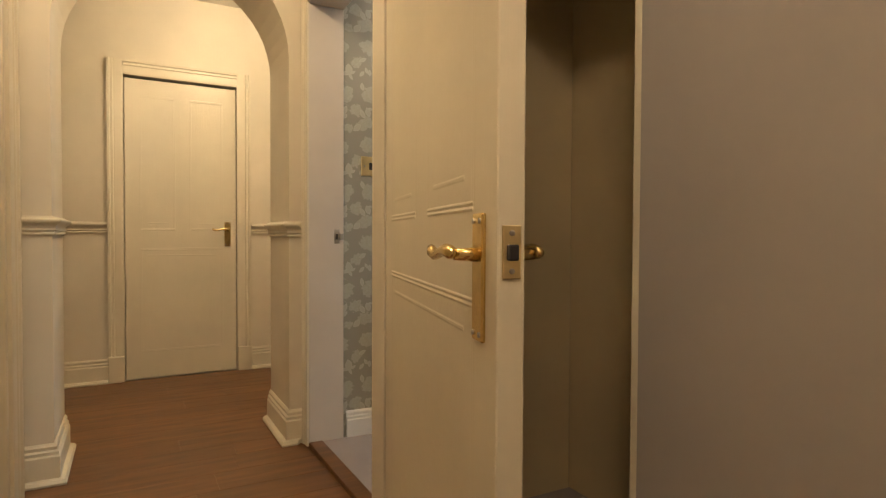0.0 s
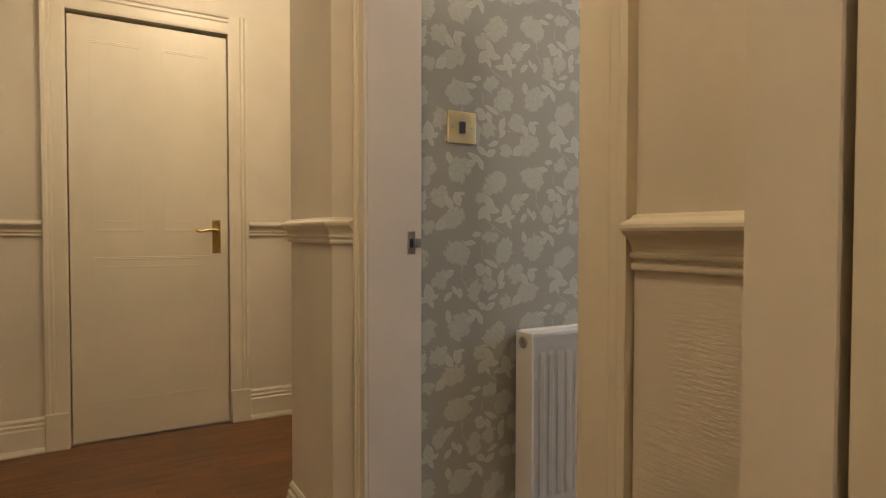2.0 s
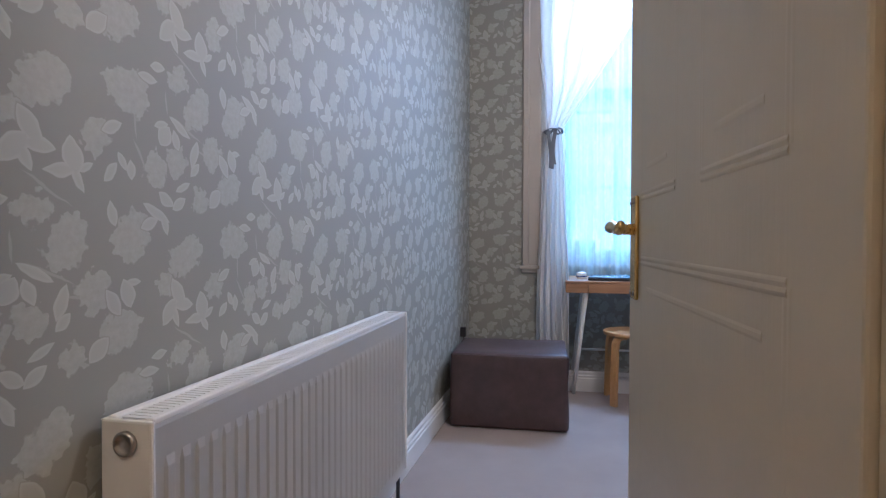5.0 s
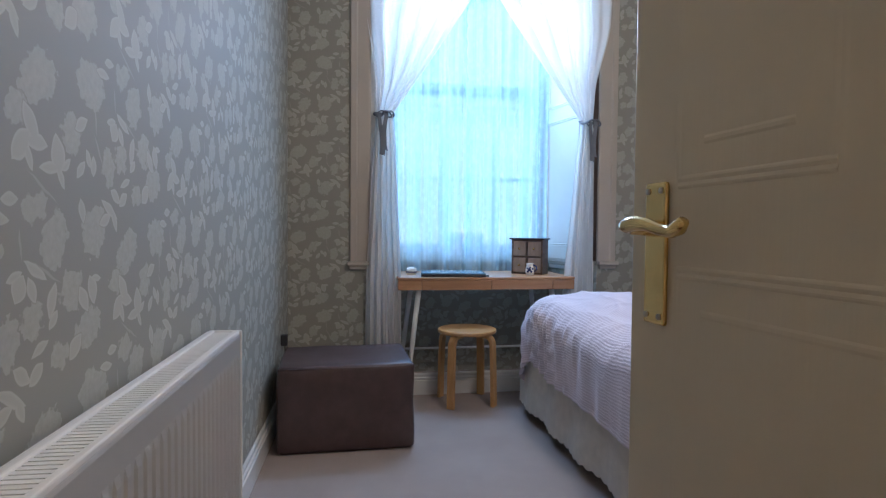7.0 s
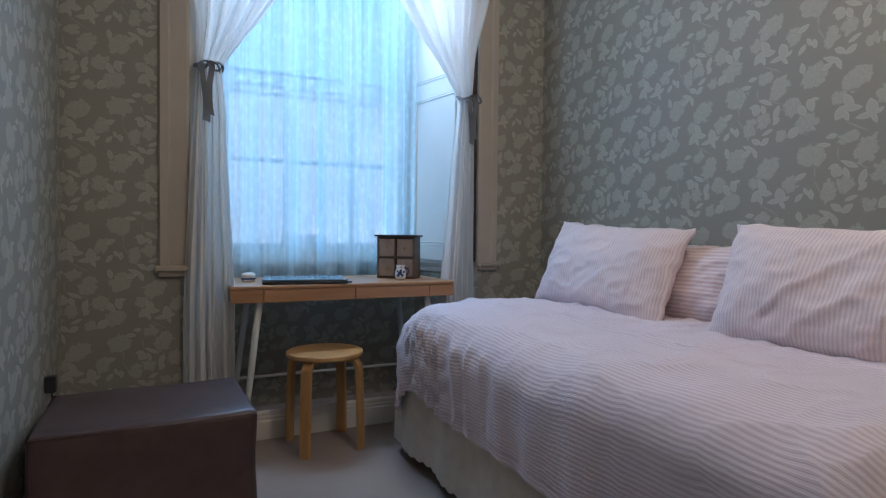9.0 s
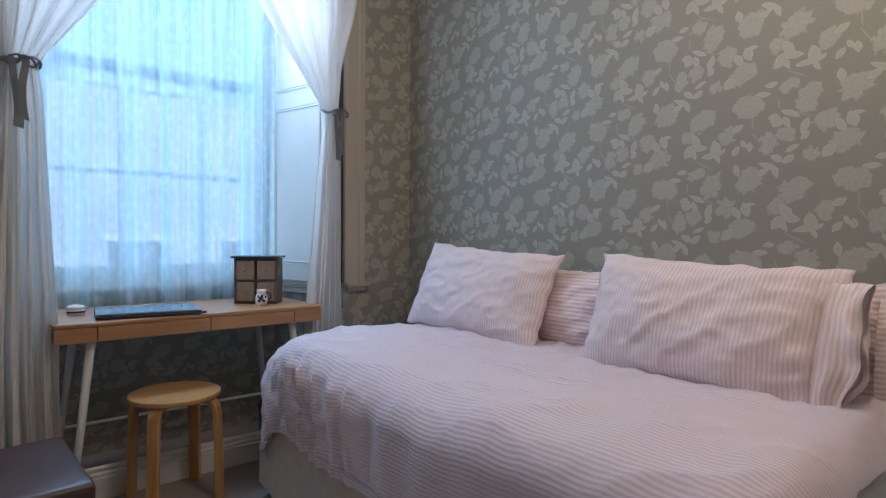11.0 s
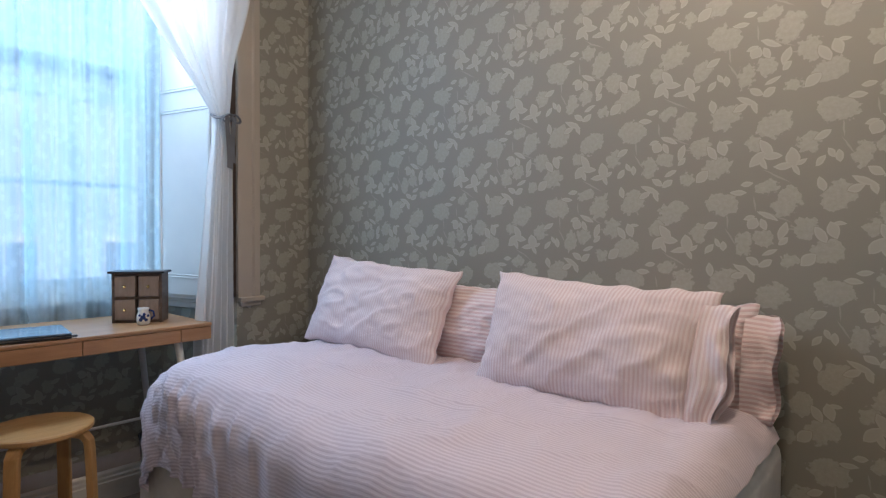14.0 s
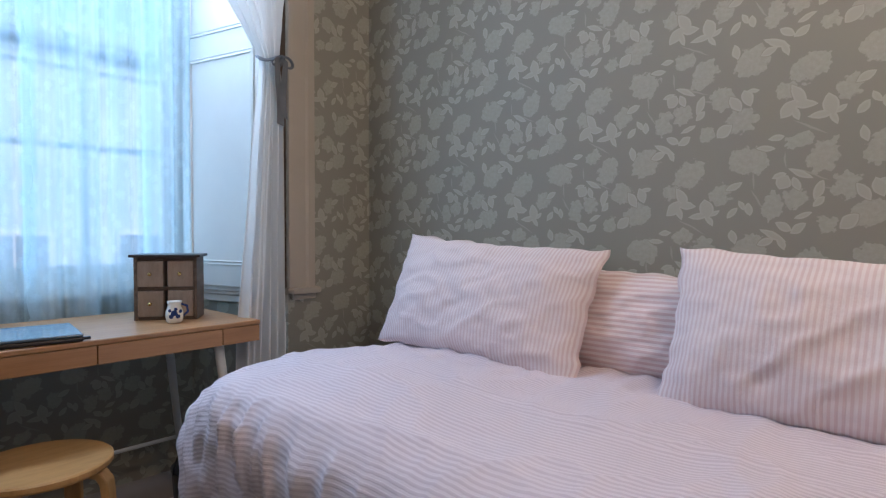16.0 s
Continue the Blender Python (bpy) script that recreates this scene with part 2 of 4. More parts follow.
def sheer(name, colour, cover, lace=0.0, glow=0.55):
    """Thin cloth that lets light through; lace: strength of the woven sprigs."""
    m = Nodes(name)
    p = m.coords("UV")
    weave = m.noise(p, 260, 2)
    density = m.math("MULTIPLY_ADD", weave, 0.16)
    density.node.inputs[2].default_value = cover - 0.08
    if lace:
        folds = m.ramp(m.noise(p, 1.0, 3, 0.6, stretch=(6, 0.10, 1)), 0.38, 0.62)
        density = m.math("ADD", density, m.math("MULTIPLY", m.math("SUBTRACT", folds, 0.5), 0.52), True)
    if lace:
        v = m.node("ShaderNodeTexVoronoi", dims="2D", feature="F1")
        m.put(v.inputs["Vector"], p)
        v.inputs["Scale"].default_value = 15
        sprig = m.math("MULTIPLY", m.ramp(m.math("SUBTRACT", m.math("MULTIPLY", m.noise(p, 95, 3), 0.62), v.outputs["Distance"]), 0.0, 0.12), lace)
        density = m.math("ADD", density, sprig, True)
    diffuse = m.node("ShaderNodeBsdfDiffuse")
    diffuse.inputs[0].default_value = (*colour, 1)
    trans = m.node("ShaderNodeBsdfTranslucent")
    trans.inputs[0].default_value = (*colour, 1)
    both = m.node("ShaderNodeMixShader")
    both.inputs[0].default_value = glow
    clear = m.node("ShaderNodeBsdfTransparent")
    final = m.node("ShaderNodeMixShader")
    link = m.tree.links.new
    link(diffuse.outputs[0], both.inputs[1])
    link(trans.outputs[0], both.inputs[2])
    m.put(final.inputs[0], density)
    link(clear.outputs[0], final.inputs[1])
    link(both.outputs[0], final.inputs[2])
    link(final.outputs[0], m.out.inputs[0])
    return m.mat


def glass(name):
    m = Nodes(name)
    m.bsdf.inputs["Transmission Weight"].default_value = 1.0
    m.bsdf.inputs["IOR"].default_value = 1.02
    return m.finish((0.96, 0.98, 0.98), 0.02)


CREAM = painted("cream_gloss_paint", (0.70, 0.62, 0.46), 0.38)
CREAM_WALL = painted("cream_wall_paint", (0.68, 0.60, 0.46), 0.6)
RIPPLED = rippled("rippled_lining_paper", (0.68, 0.60, 0.46))
TAUPE = painted("taupe_near_wall", (0.36, 0.315, 0.275), 0.7)
WHITE = painted("white_gloss_paint", (0.78, 0.75, 0.70), 0.35)
JAMB = painted("white_jamb_paint", (0.64, 0.57, 0.49), 0.4)
CEILING = painted("ceiling_paint", (0.80, 0.77, 0.70), 0.8)
PAPER = leafy_wallpaper("leaf_wallpaper", (0.290, 0.277, 0.226), (0.462, 0.446, 0.378))
PAPER_NORTH = leafy_wallpaper("leaf_wallpaper_north", (0.290, 0.277, 0.226), (0.462, 0.446, 0.378), -1)
BRASS = plain("brass", (0.74, 0.55, 0.22), 0.22, 1.0, 0.12, 30)
STEEL = plain("steel", (0.45, 0.42, 0.38), 0.35, 1.0)
DARK = plain("dark_plastic", (0.03, 0.028, 0.03), 0.45)
CARPET = carpet("beige_carpet", (0.42, 0.35, 0.31))
LAMINATE = wood("brown_laminate", (0.085, 0.034, 0.009), (0.25, 0.108, 0.032), (0.9, 7, 1), 3.2, 0.33)
RADIATOR = painted("radiator_enamel", (0.80, 0.76, 0.70), 0.32, 0.04, 0.05)
LEATHER = plain("brown_leatherette", (0.075, 0.046, 0.042), 0.42, 0.0, 0.18, 14, 0.35)
BAMBOO = wood("bamboo", (0.36, 0.18, 0.075), (0.55, 0.32, 0.15), (14, 0.8, 14), 4, 0.4)
BIRCH = wood("honey_birch", (0.46, 0.25, 0.085), (0.66, 0.40, 0.16), (9, 2, 1.0), 5, 0.35)
OLDWOOD = wood("grey_brown_wood", (0.085, 0.055, 0.04), (0.19, 0.135, 0.10), (3, 3, 14), 4, 0.5)
DRAWERWOOD = wood("pale_drawer_wood", (0.25, 0.185, 0.145), (0.37, 0.29, 0.235), (3, 12, 3), 4, 0.5)
WHITE_METAL = painted("white_metal", (0.78, 0.78, 0.76), 0.35)
PINK = striped("pink_striped_cotton", (0.82, 0.715, 0.71), (0.70, 0.53, 0.52), 0.0120)
DUVET = striped("duvet_cotton", (0.74, 0.65, 0.69), (0.60, 0.50, 0.545), 0.0118, "V")
SHEET = plain("white_sheet", (0.80, 0.77, 0.74), 0.9, 0, 0.06, 20, 0.3)
VALANCE = plain("cream_valance", (0.58, 0.53, 0.46), 0.9, 0, 0.08, 20, 0.4)
CURTAIN = sheer("white_curtain_cloth", (0.86, 0.84, 0.81), 0.90, 0.0, 0.18)
# the net is white; the cyan of the daylight is put into its colour
NET = sheer("lace_net", (0.78, 0.90, 0.95), 0.62, 0.06)
RIBBON = plain("grey_ribbon", (0.17, 0.18, 0.20), 0.6)
GLASS = glass("window_glass")
CERAMIC = plain("white_ceramic", (0.80, 0.79, 0.76), 0.15, 0, 0.04)
BLUE = plain("blue_glaze", (0.03, 0.06, 0.22), 0.15)
SURROUND = painted("taupe_window_paint", (0.50, 0.44, 0.36), 0.45)
STONE = plain("pale_stone", (0.58, 0.63, 0.65), 0.9, 0, 0.2, 1.5, 0.4)
GROUND = plain("yard_ground", (0.22, 0.21, 0.19), 0.95, 0, 0.2, 0.8)
DARKROOM = painted("cupboard_wall", (0.66, 0.52, 0.29), 0.8)


# ---- building helpers ----
def box(x0, x1, y0, y1, z0, z1, bevel=0.0, bm=None, segments=2):
    """A box, with its edges rounded, added to bm."""
    b = bmesh.new()
    bmesh.ops.create_cube(b, size=1.0, matrix=Matrix.Translation(((x0 + x1) / 2, (y0 + y1) / 2, (z0 + z1) / 2)) @ Matrix.Diagonal((abs(x1 - x0), abs(y1 - y0), abs(z1 - z0), 1)))
    if bevel:
        bmesh.ops.bevel(b, geom=b.edges[:], offset=bevel, segments=segments, affect="EDGES", profile=0.5)
    return merge(b, bm)


def merge(b, bm=None):
    if bm is None:
        return b
    tmp = bpy.data.meshes.new("tmp")
    b.to_mesh(tmp)
    b.free()
    bm.from_mesh(tmp)
    bpy.data.meshes.remove(tmp)
    return bm


def prism(points, z0, z1, bm=None, m=None, bevel=0.0):
    """A flat outline raised from z0 to z1, then moved by m."""
    b = bmesh.new()
    low = [b.verts.new((x, y, z0)) for x, y in points]
    high = [b.verts.new((x, y, z1)) for x, y in points]
    n = len(points)
    b.faces.new(low[::-1])
    b.faces.new(high)
    for i in range(n):
        b.faces.new((low[i], low[(i + 1) % n], high[(i + 1) % n], high[i]))
    if bevel:
        bmesh.ops.bevel(b, geom=b.edges[:], offset=bevel, segments=2, affect="EDGES", profile=0.5)
    bmesh.ops.recalc_face_normals(b, faces=b.faces[:])
    if m is not None:
        b.transform(m)
    return merge(b, bm)


def strip(profile, a, b_, bm=None, out=None):
    """A moulding: the profile (outwards, up) run along the line from a to b_ (x, y, z), outwards to the left of the line unless out is given."""
    a, b_ = Vector(a), Vector(b_)
    d = (b_ - a).normalized()
    o = Vector(out).normalized() if out else Vector((-d.y, d.x, 0))
    up = Vector((0, 0, 1)) if abs(d.z) < 0.9 else Vector((-o.y, o.x, 0))
    b = bmesh.new()
    ends = [[b.verts.new(p + o * u + up * v) for u, v in profile] for p in (a, b_)]
    n = len(profile)
    for i in range(n):
        b.faces.new((ends[0][i], ends[0][(i + 1) % n], ends[1][(i + 1) % n], ends[1][i]))
    b.faces.new(ends[0][::-1])
    b.faces.new(ends[1])
    bmesh.ops.recalc_face_normals(b, faces=b.faces[:])
    return merge(b, bm)


def strip_path(profile, pts, z, side, bm=None):
    """A moulding along a bent line, mitred at its corners; side 1: outwards to the left of the line."""
    pts = [Vector(p) for p in pts]
    b = bmesh.new()
    rows = []
    for i, p in enumerate(pts):
        ns = []
        for q, r in ((pts[i - 1], p) if i else (None, None), (p, pts[i + 1]) if i + 1 < len(pts) else (None, None)):
            if q is not None:
                d = (r - q).normalized()
                ns.append(Vector((-d.y, d.x)) * side)
        n = ns[0] if len(ns) == 1 else (ns[0] + ns[1]) / (1 + ns[0].dot(ns[1]))
        rows.append([b.verts.new((p.x + n.x * u, p.y + n.y * u, z + v)) for u, v in profile])
    k = len(profile)
    for r0, r1 in zip(rows, rows[1:]):
        for i in range(k):
            b.faces.new((r0[i], r0[(i + 1) % k], r1[(i + 1) % k], r1[i]))
    b.faces.new(rows[0][::-1])
    b.faces.new(rows[-1])
    bmesh.ops.recalc_face_normals(b, faces=b.faces[:])
    return merge(b, bm)


def lathe(profile, steps=24, bm=None, m=None):
    """A turned body from (radius, height) points."""
    b = bmesh.new()
    rings = [[b.verts.new((r * math.cos(6.28319 * i / steps), r * math.sin(6.28319 * i / steps), z)) for i in range(steps)] for r, z in profile]
    for r0, r1 in zip(rings, rings[1:]):
        for i in range(steps):
            b.faces.new((r0[i], r0[(i + 1) % steps], r1[(i + 1) % steps], r1[i]))
    b.faces.new(rings[0][::-1])
    b.faces.new(rings[-1])
    if m is not None:
        b.transform(m)
    return merge(b, bm)


def tube(points, radius, steps=8, bm=None, flat=1.0):
    """A rod of round or oval section along points; radius may be a list."""
    b = bmesh.new()
    pts = [Vector(p) for p in points]
    rad = radius if isinstance(radius, (list, tuple)) else [radius] * len(pts)
    rings = []
    side = None
    for i, p in enumerate(pts):
        d = (pts[min(i + 1, len(pts) - 1)] - pts[max(i - 1, 0)]).normalized()
        if side is None:
            side = d.cross(Vector((0, 0, 1)) if abs(d.z) < 0.9 else Vector((0, 1, 0))).normalized()
        side = (side - d * side.dot(d)).normalized()
        up = side.cross(d)
        rings.append([b.verts.new(p + (side * math.cos(6.28319 * k / steps) + up * flat * math.sin(6.28319 * k / steps)) * rad[i]) for k in range(steps)])
    for r0, r1 in zip(rings, rings[1:]):
        for k in range(steps):
            b.faces.new((r0[k], r0[(k + 1) % steps], r1[(k + 1) % steps], r1[k]))
    b.faces.new(rings[0][::-1])
    b.faces.new(rings[-1])
    bmesh.ops.recalc_face_normals(b, faces=b.faces[:])
    return merge(b, bm)


def sheet(nu, nv, place, bm=None, uv=None, thick=0.0):
    """A curved surface: place(u, v) for u, v in 0..1; uv(u, v) gives its cloth coordinates."""
    b = bmesh.new()
    grid = [[b.verts.new(place(i / nu, j / nv)) for j in range(nv + 1)] for i in range(nu + 1)]
    layer = b.loops.layers.uv.new("UVMap")
    for i in range(nu):
        for j in range(nv):
            f = b.faces.new((grid[i][j], grid[i + 1][j], grid[i + 1][j + 1], grid[i][j + 1]))
            f.smooth = True
            for loop, (a, c) in zip(f.loops, ((i, j), (i + 1, j), (i + 1, j + 1), (i, j + 1))):
                loop[layer].uv = uv(a / nu, c / nv) if uv else (a / nu, c / nv)
    return merge(b, bm)


def part(name, bm, material, parent=None, label="", smooth=None):
    """Link a bmesh as one mesh object, under a thing or a part."""
    me = bpy.data.meshes.new(name)
    if smooth is not None:
        for f in bm.faces:
            f.smooth = smooth
    bm.to_mesh(me)
    bm.free()
    me.materials.append(material)
    ob = new(name, me)
    if parent is not None:
        ob.parent = parent
    if label:
        tagged(ob, label)
    return ob


def thing(name, m, label, category, group="", kind=""):
    ob = new(name)
    ob.matrix_world = m
    return tagged(ob, label, category, group, kind)


def structure(name, bm, material, label, category="wall"):
    return tagged(part(name, bm, material), label, category, kind="structure")


def wall_piece(a, b_, z0, z1, thick, bm=None):
    """A straight wall from a to b_; thick goes to the right of the line."""
    a, b_ = Vector((*a, 0)), Vector((*b_, 0))
    d = (b_ - a).normalized()
    r = Vector((d.y, -d.x, 0)) * thick
    return prism([(p.x, p.y) for p in (a, b_, b_ + r, a + r)], z0, z1, bm)


CEIL = 2.75

# ---- structure ----
# the floors
b = box(-0.67, 0.765, -1.6, 3.0, -0.1, -0.016)
box(-1.5, 1.9, 3.0, 4.63, -0.1, -0.016, bm=b)
floor_hall = structure("floor_hall", b, LAMINATE, "dark brown wood-look laminate floor of the hall", "floor")
structure("floor_bedroom", box(0.82, 5.0, 0.2, 2.95, -0.1, 0.0), CARPET, "pale beige fitted carpet in the bedroom", "floor")
structure("threshold", box(0.766, 0.835, 1.90, 2.79, -0.1, 0.006, 0.004), LAMINATE, "dark wooden door threshold", "threshold")

# hall walls; the cupboard and the bedroom lie behind the long one
T = 0.25
# this stretch is darker and greyer than the cream hall walls
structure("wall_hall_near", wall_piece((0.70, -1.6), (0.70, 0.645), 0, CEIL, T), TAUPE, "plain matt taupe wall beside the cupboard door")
b = wall_piece((0.70, 0.645), (0.70, 1.487), 2.10, CEIL, T)
box(0.62, 0.95, 1.487, 1.565, 0, CEIL, bm=b)
wall_piece((0.765, 1.565), (0.765, 1.885), 0, CEIL, 0.185, b)
wall_piece((0.765, 1.885), (0.765, 2.792), 2.16, CEIL, 0.175, b)
wall_piece((0.765, 2.792), (0.765, 3.30), 0, CEIL, 0.175, b)
structure("wall_hall_east", b, CREAM_WALL, "cream painted hall wall with two doorways")
b = wall_piece((-0.50, 3.30), (-0.50, 2.13), 0, CEIL, T)
wall_piece((-0.31, 2.13), (-0.31, 2.03), 0, CEIL, 0.36, b)
wall_piece((-0.31, 2.03), (-0.31, 1.23), 2.10, CEIL, 0.36, b)
wall_piece((-0.31, 1.23), (-0.31, -1.6), 0, CEIL, 0.36, b)
structure("wall_hall_west", b, CREAM_WALL, "cream painted hall wall with a doorway")
structure("wall_hall_south", wall_piece((0.70, -1.6), (-0.67, -1.6), 0, CEIL, -0.1), CREAM_WALL, "plain cream wall closing the hall")

# the arch: two pilasters and a rounded head
def arch_wall():
    b = box(-0.50, -0.287, 2.87, 3.30, 0, CEIL)
    box(0.69, 0.765, 2.87, 3.30, 0, CEIL, bm=b)
    cx, r, spring, n = 0.2015, 0.4885, 1.90, 24
    pts = [(cx + r * math.cos(math.pi * i / n), spring + r * math.sin(math.pi * i / n)) for i in range(n + 1)]
    for (x0, z0), (x1, z1) in zip(pts, pts[1:]):
        prism([(x0, z0), (x1, z1), (x1, CEIL), (x0, CEIL)], -3.30, -2.87, b, Matrix.Rotation(radians(90), 4, "X"))
    return b


structure("wall_arch", arch_wall(), CREAM_WALL, "cream hall archway with a rounded head and pilasters", "archway")

# end of the hall, beyond the arch
b = wall_piece((-1.5, 4.63), (-0.04, 4.63), 0, CEIL, -0.15)
wall_piece((-0.04, 4.63), (0.715, 4.63), 2.145, CEIL, -0.15, b)
wall_piece((0.715, 4.63), (1.9, 4.63), 0, CEIL, -0.15, b)
structure("wall_hall_north", b, CREAM_WALL, "cream wall at the end of the hall with a door")
# unseen wall, added so that sky light doesn't leak round the end door
structure("wall_behind_end_door", box(-0.3, 1.0, 4.80, 4.9, -0.1, CEIL), CREAM_WALL, "unseen plain wall added to keep light out of the end doorway")
structure("wall_hall_end_east", wall_piece((1.9, 3.0), (1.9, 4.63), 0, CEIL, 0.1), CREAM_WALL, "plain cream side wall beyond the arch")
structure("wall_hall_end_west", wall_piece((-1.5, 3.0), (-1.5, 4.63), 0, CEIL, -0.1), CREAM_WALL, "plain cream side wall beyond the arch")
b = wall_piece((-1.5, 3.30), (-0.50, 3.30), 0, CEIL, 0.1)
wall_piece((0.765, 3.30), (1.9, 3.30), 0, CEIL, 0.1, b)
structure("wall_hall_return", b, CREAM_WALL, "plain cream return walls beside the arch")

# cupboard behind the ajar door
b = wall_piece((0.95, 0.40), (1.64, 0.40), 0, CEIL, 0.05)
structure("wall_cupboard_south", b, DARKROOM, "dim wall inside the cupboard")
b = wall_piece((1.59, 0.40), (1.59, 1.82), 0, CEIL, 0.05)
wall_piece((0.95, 1.82), (1.64, 1.82), 0, CEIL, -0.05, b)
structure("wall_cupboard", b, PAPER, "partition between cupboard and bedroom")
structure("cupboard_lining", box(1.575, 1.586, 0.41, 1.81, 0, CEIL), DARKROOM, "dim olive-brown wall inside the cupboard")
structure("cupboard_lining_side", box(0.955, 1.57, 1.805, 1.816, 0, CEIL), DARKROOM, "dim olive-brown wall inside the cupboard")
structure("floor_cupboard", box(0.70, 1.59, 0.40, 1.85, -0.1, -0.014), LAMINATE, "laminate floor in the cupboard", "floor")

# bedroom walls
RAD_A, RAD_B = Vector((0.938, 2.80, 0)), Vector((4.42, 2.705, 0))
BED_A, BED_B = Vector((1.64, 0.40, 0)), Vector((4.42, 0.345, 0))


def rad_y(x):
    return 2.80 - 0.095 * (x - 0.955) / 3.465


def bed_y(x):
    return 0.40 - 0.055 * (x - 1.64) / 2.78


structure("wall_north", wall_piece(RAD_A[:2], RAD_B[:2], 0, CEIL, -0.12), PAPER_NORTH, "grey-green leaf-patterned wallpaper wall behind the radiator")
structure("wall_south", wall_piece(BED_A[:2], BED_B[:2], 0, CEIL, 0.12), PAPER, "grey-green leaf-patterned wallpaper wall behind the bed")
WY0, WY1, WZ0, WZ1, WX = 0.775, 2.225, 0.80, 2.66, 4.42
GX, GY0, GY1 = 4.97, 0.91, 2.10  # the window at the back of the splayed recess
b = prism([(WX, 0.2), (5.25, 0.2), (5.25, GY0), (GX, GY0), (WX, WY0)], 0, CEIL)
prism([(WX, WY1), (GX, GY1), (5.25, GY1), (5.25, 2.9), (WX, 2.9)], 0, CEIL, b)
box(GX, 5.25, GY0, GY1, 0, WZ0, bm=b)
prism([(WX, WY0), (GX, GY0), (5.25, GY0), (5.25, GY1), (GX, GY1), (WX, WY1)], WZ1, CEIL, b)
structure("wall_east", b, PAPER, "leaf-patterned wallpaper wall around the window")
structure("ceiling_hall", box(-1.5, 1.9, -1.7, 4.8, CEIL, CEIL + 0.1), CEILING, "plain white hall ceiling", "ceiling")
structure("ceiling_bedroom", box(1.9, 5.3, 0.1, 3.1, CEIL, CEIL + 0.1), CEILING, "plain white bedroom ceiling", "ceiling")

# mouldings: dado rail, skirting, architrave
RAIL = [(0, -0.036), (0.010, -0.036), (0.0125, -0.0335), (0.013, -0.030), (0.0125, -0.0265), (0.009, -0.0245), (0.009, -0.0205), (0.015, -0.0185), (0.0165, -0.0155), (0.0165, -0.0115),
        (0.012, -0.0095), (0.0125, -0.005), (0.0145, 0.000), (0.018, 0.005), (0.0235, 0.010), (0.030, 0.0145), (0.0345, 0.019), (0.036, 0.0235), (0.0355, 0.028), (0.032, 0.031), (0.014, 0.037), (0.011, 0.041), (0, 0.043)]
SKIRT = [(0, 0), (0.022, 0), (0.022, 0.115), (0.016, 0.122), (0.018, 0.135), (0.010, 0.142), (0.012, 0.156), (0.004, 0.168), (0, 0.168)]
FOOT = [(0, 0), (0.045, 0), (0.047, 0.010), (0.040, 0.022), (0.022, 0.026), (0, 0.026)]
ARCHI = [(0, 0), (0.016, 0), (0.018, 0.012), (0.018, 0.058), (0.024, 0.064), (0.024, 0.078), (0.032, 0.084), (0.034, 0.098), (0, 0.098)]


for pts, side, rz in (
    ([(0.765, 1.567), (0.765, 1.812)], 1, 1.035),
    ([(0.765, 2.845), (0.765, 2.87), (0.69, 2.87), (0.69, 3.30)], 1, 1.055),
    ([(-0.50, 2.13), (-0.50, 2.87), (-0.287, 2.87), (-0.287, 3.30)], -1, 1.06),
    ([(-0.31, -1.6), (-0.31, 1.13)], -1, 1.06),
    ([(-1.5, 4.63), (-0.145, 4.63)], -1, 1.07),
    ([(0.82, 4.63), (1.9, 4.63)], -1, 1.07),
):
    structure("dado_rail", strip_path(RAIL, pts, rz, side), CREAM, "moulded cream dado rail", "dado rail")
    b = strip_path(SKIRT, pts, -0.012, side)
    strip_path(FOOT, pts, -0.012, side, b)
    structure("baseboard", b, CREAM, "tall moulded cream skirting board", "skirting")
W_, N_, S_ = (-1, 0, 0), (0, 1, 0), (0, -1, 0)


def architrave(name, face, side, y0, y1, ztop, material, axis="y", w=0.10, plinth=True, jambs=(True, True), thick=1.0):
    """Moulded door surround: two uprights and a head on the plane x = face (axis y) or y = face (axis x), opening y0..y1, outwards by side."""
    def at(u, z):
        return (face, u, z) if axis == "y" else (u, face, z)
    out = (side, 0, 0) if axis == "y" else (0, side, 0)
    prof = [(o * thick, v * w / 0.098) for o, v in ARCHI]
    b = bmesh.new()
    for u, sgn, yes in ((y0, -1, jambs[0]), (y1, 1, jambs[1])):
        if not yes:
            continue
        seg = bmesh.new()
        pts = [[seg.verts.new(Vector(at(u + sgn * v, z)) + Vector(out) * o) for o, v in prof] for z in (-0.012, ztop + w)]
        n = len(prof)
        for i in range(n):
            seg.faces.new((pts[0][i], pts[0][(i + 1) % n], pts[1][(i + 1) % n], pts[1][i]))
        seg.faces.new(pts[0])
        seg.faces.new(pts[1][::-1])
        bmesh.ops.recalc_face_normals(seg, faces=seg.faces[:])
        merge(seg, b)
        if plinth:
            c0, c1 = sorted((u + sgn * 0.002, u + sgn * (w + 0.004)))
            d0, d1 = sorted((face + side * 0.001, face + side * 0.042))
            if axis == "y":
                box(d0, d1, c0, c1, -0.012, 0.17, 0.004, b)
            else:
                box(c0, c1, d0, d1, -0.012, 0.17, 0.004, b)
    strip([(o, v) for o, v in prof], at(y0, ztop), at(y1, ztop), b, out)
    return structure(name, b, material, "moulded cream door surround", "door frame")


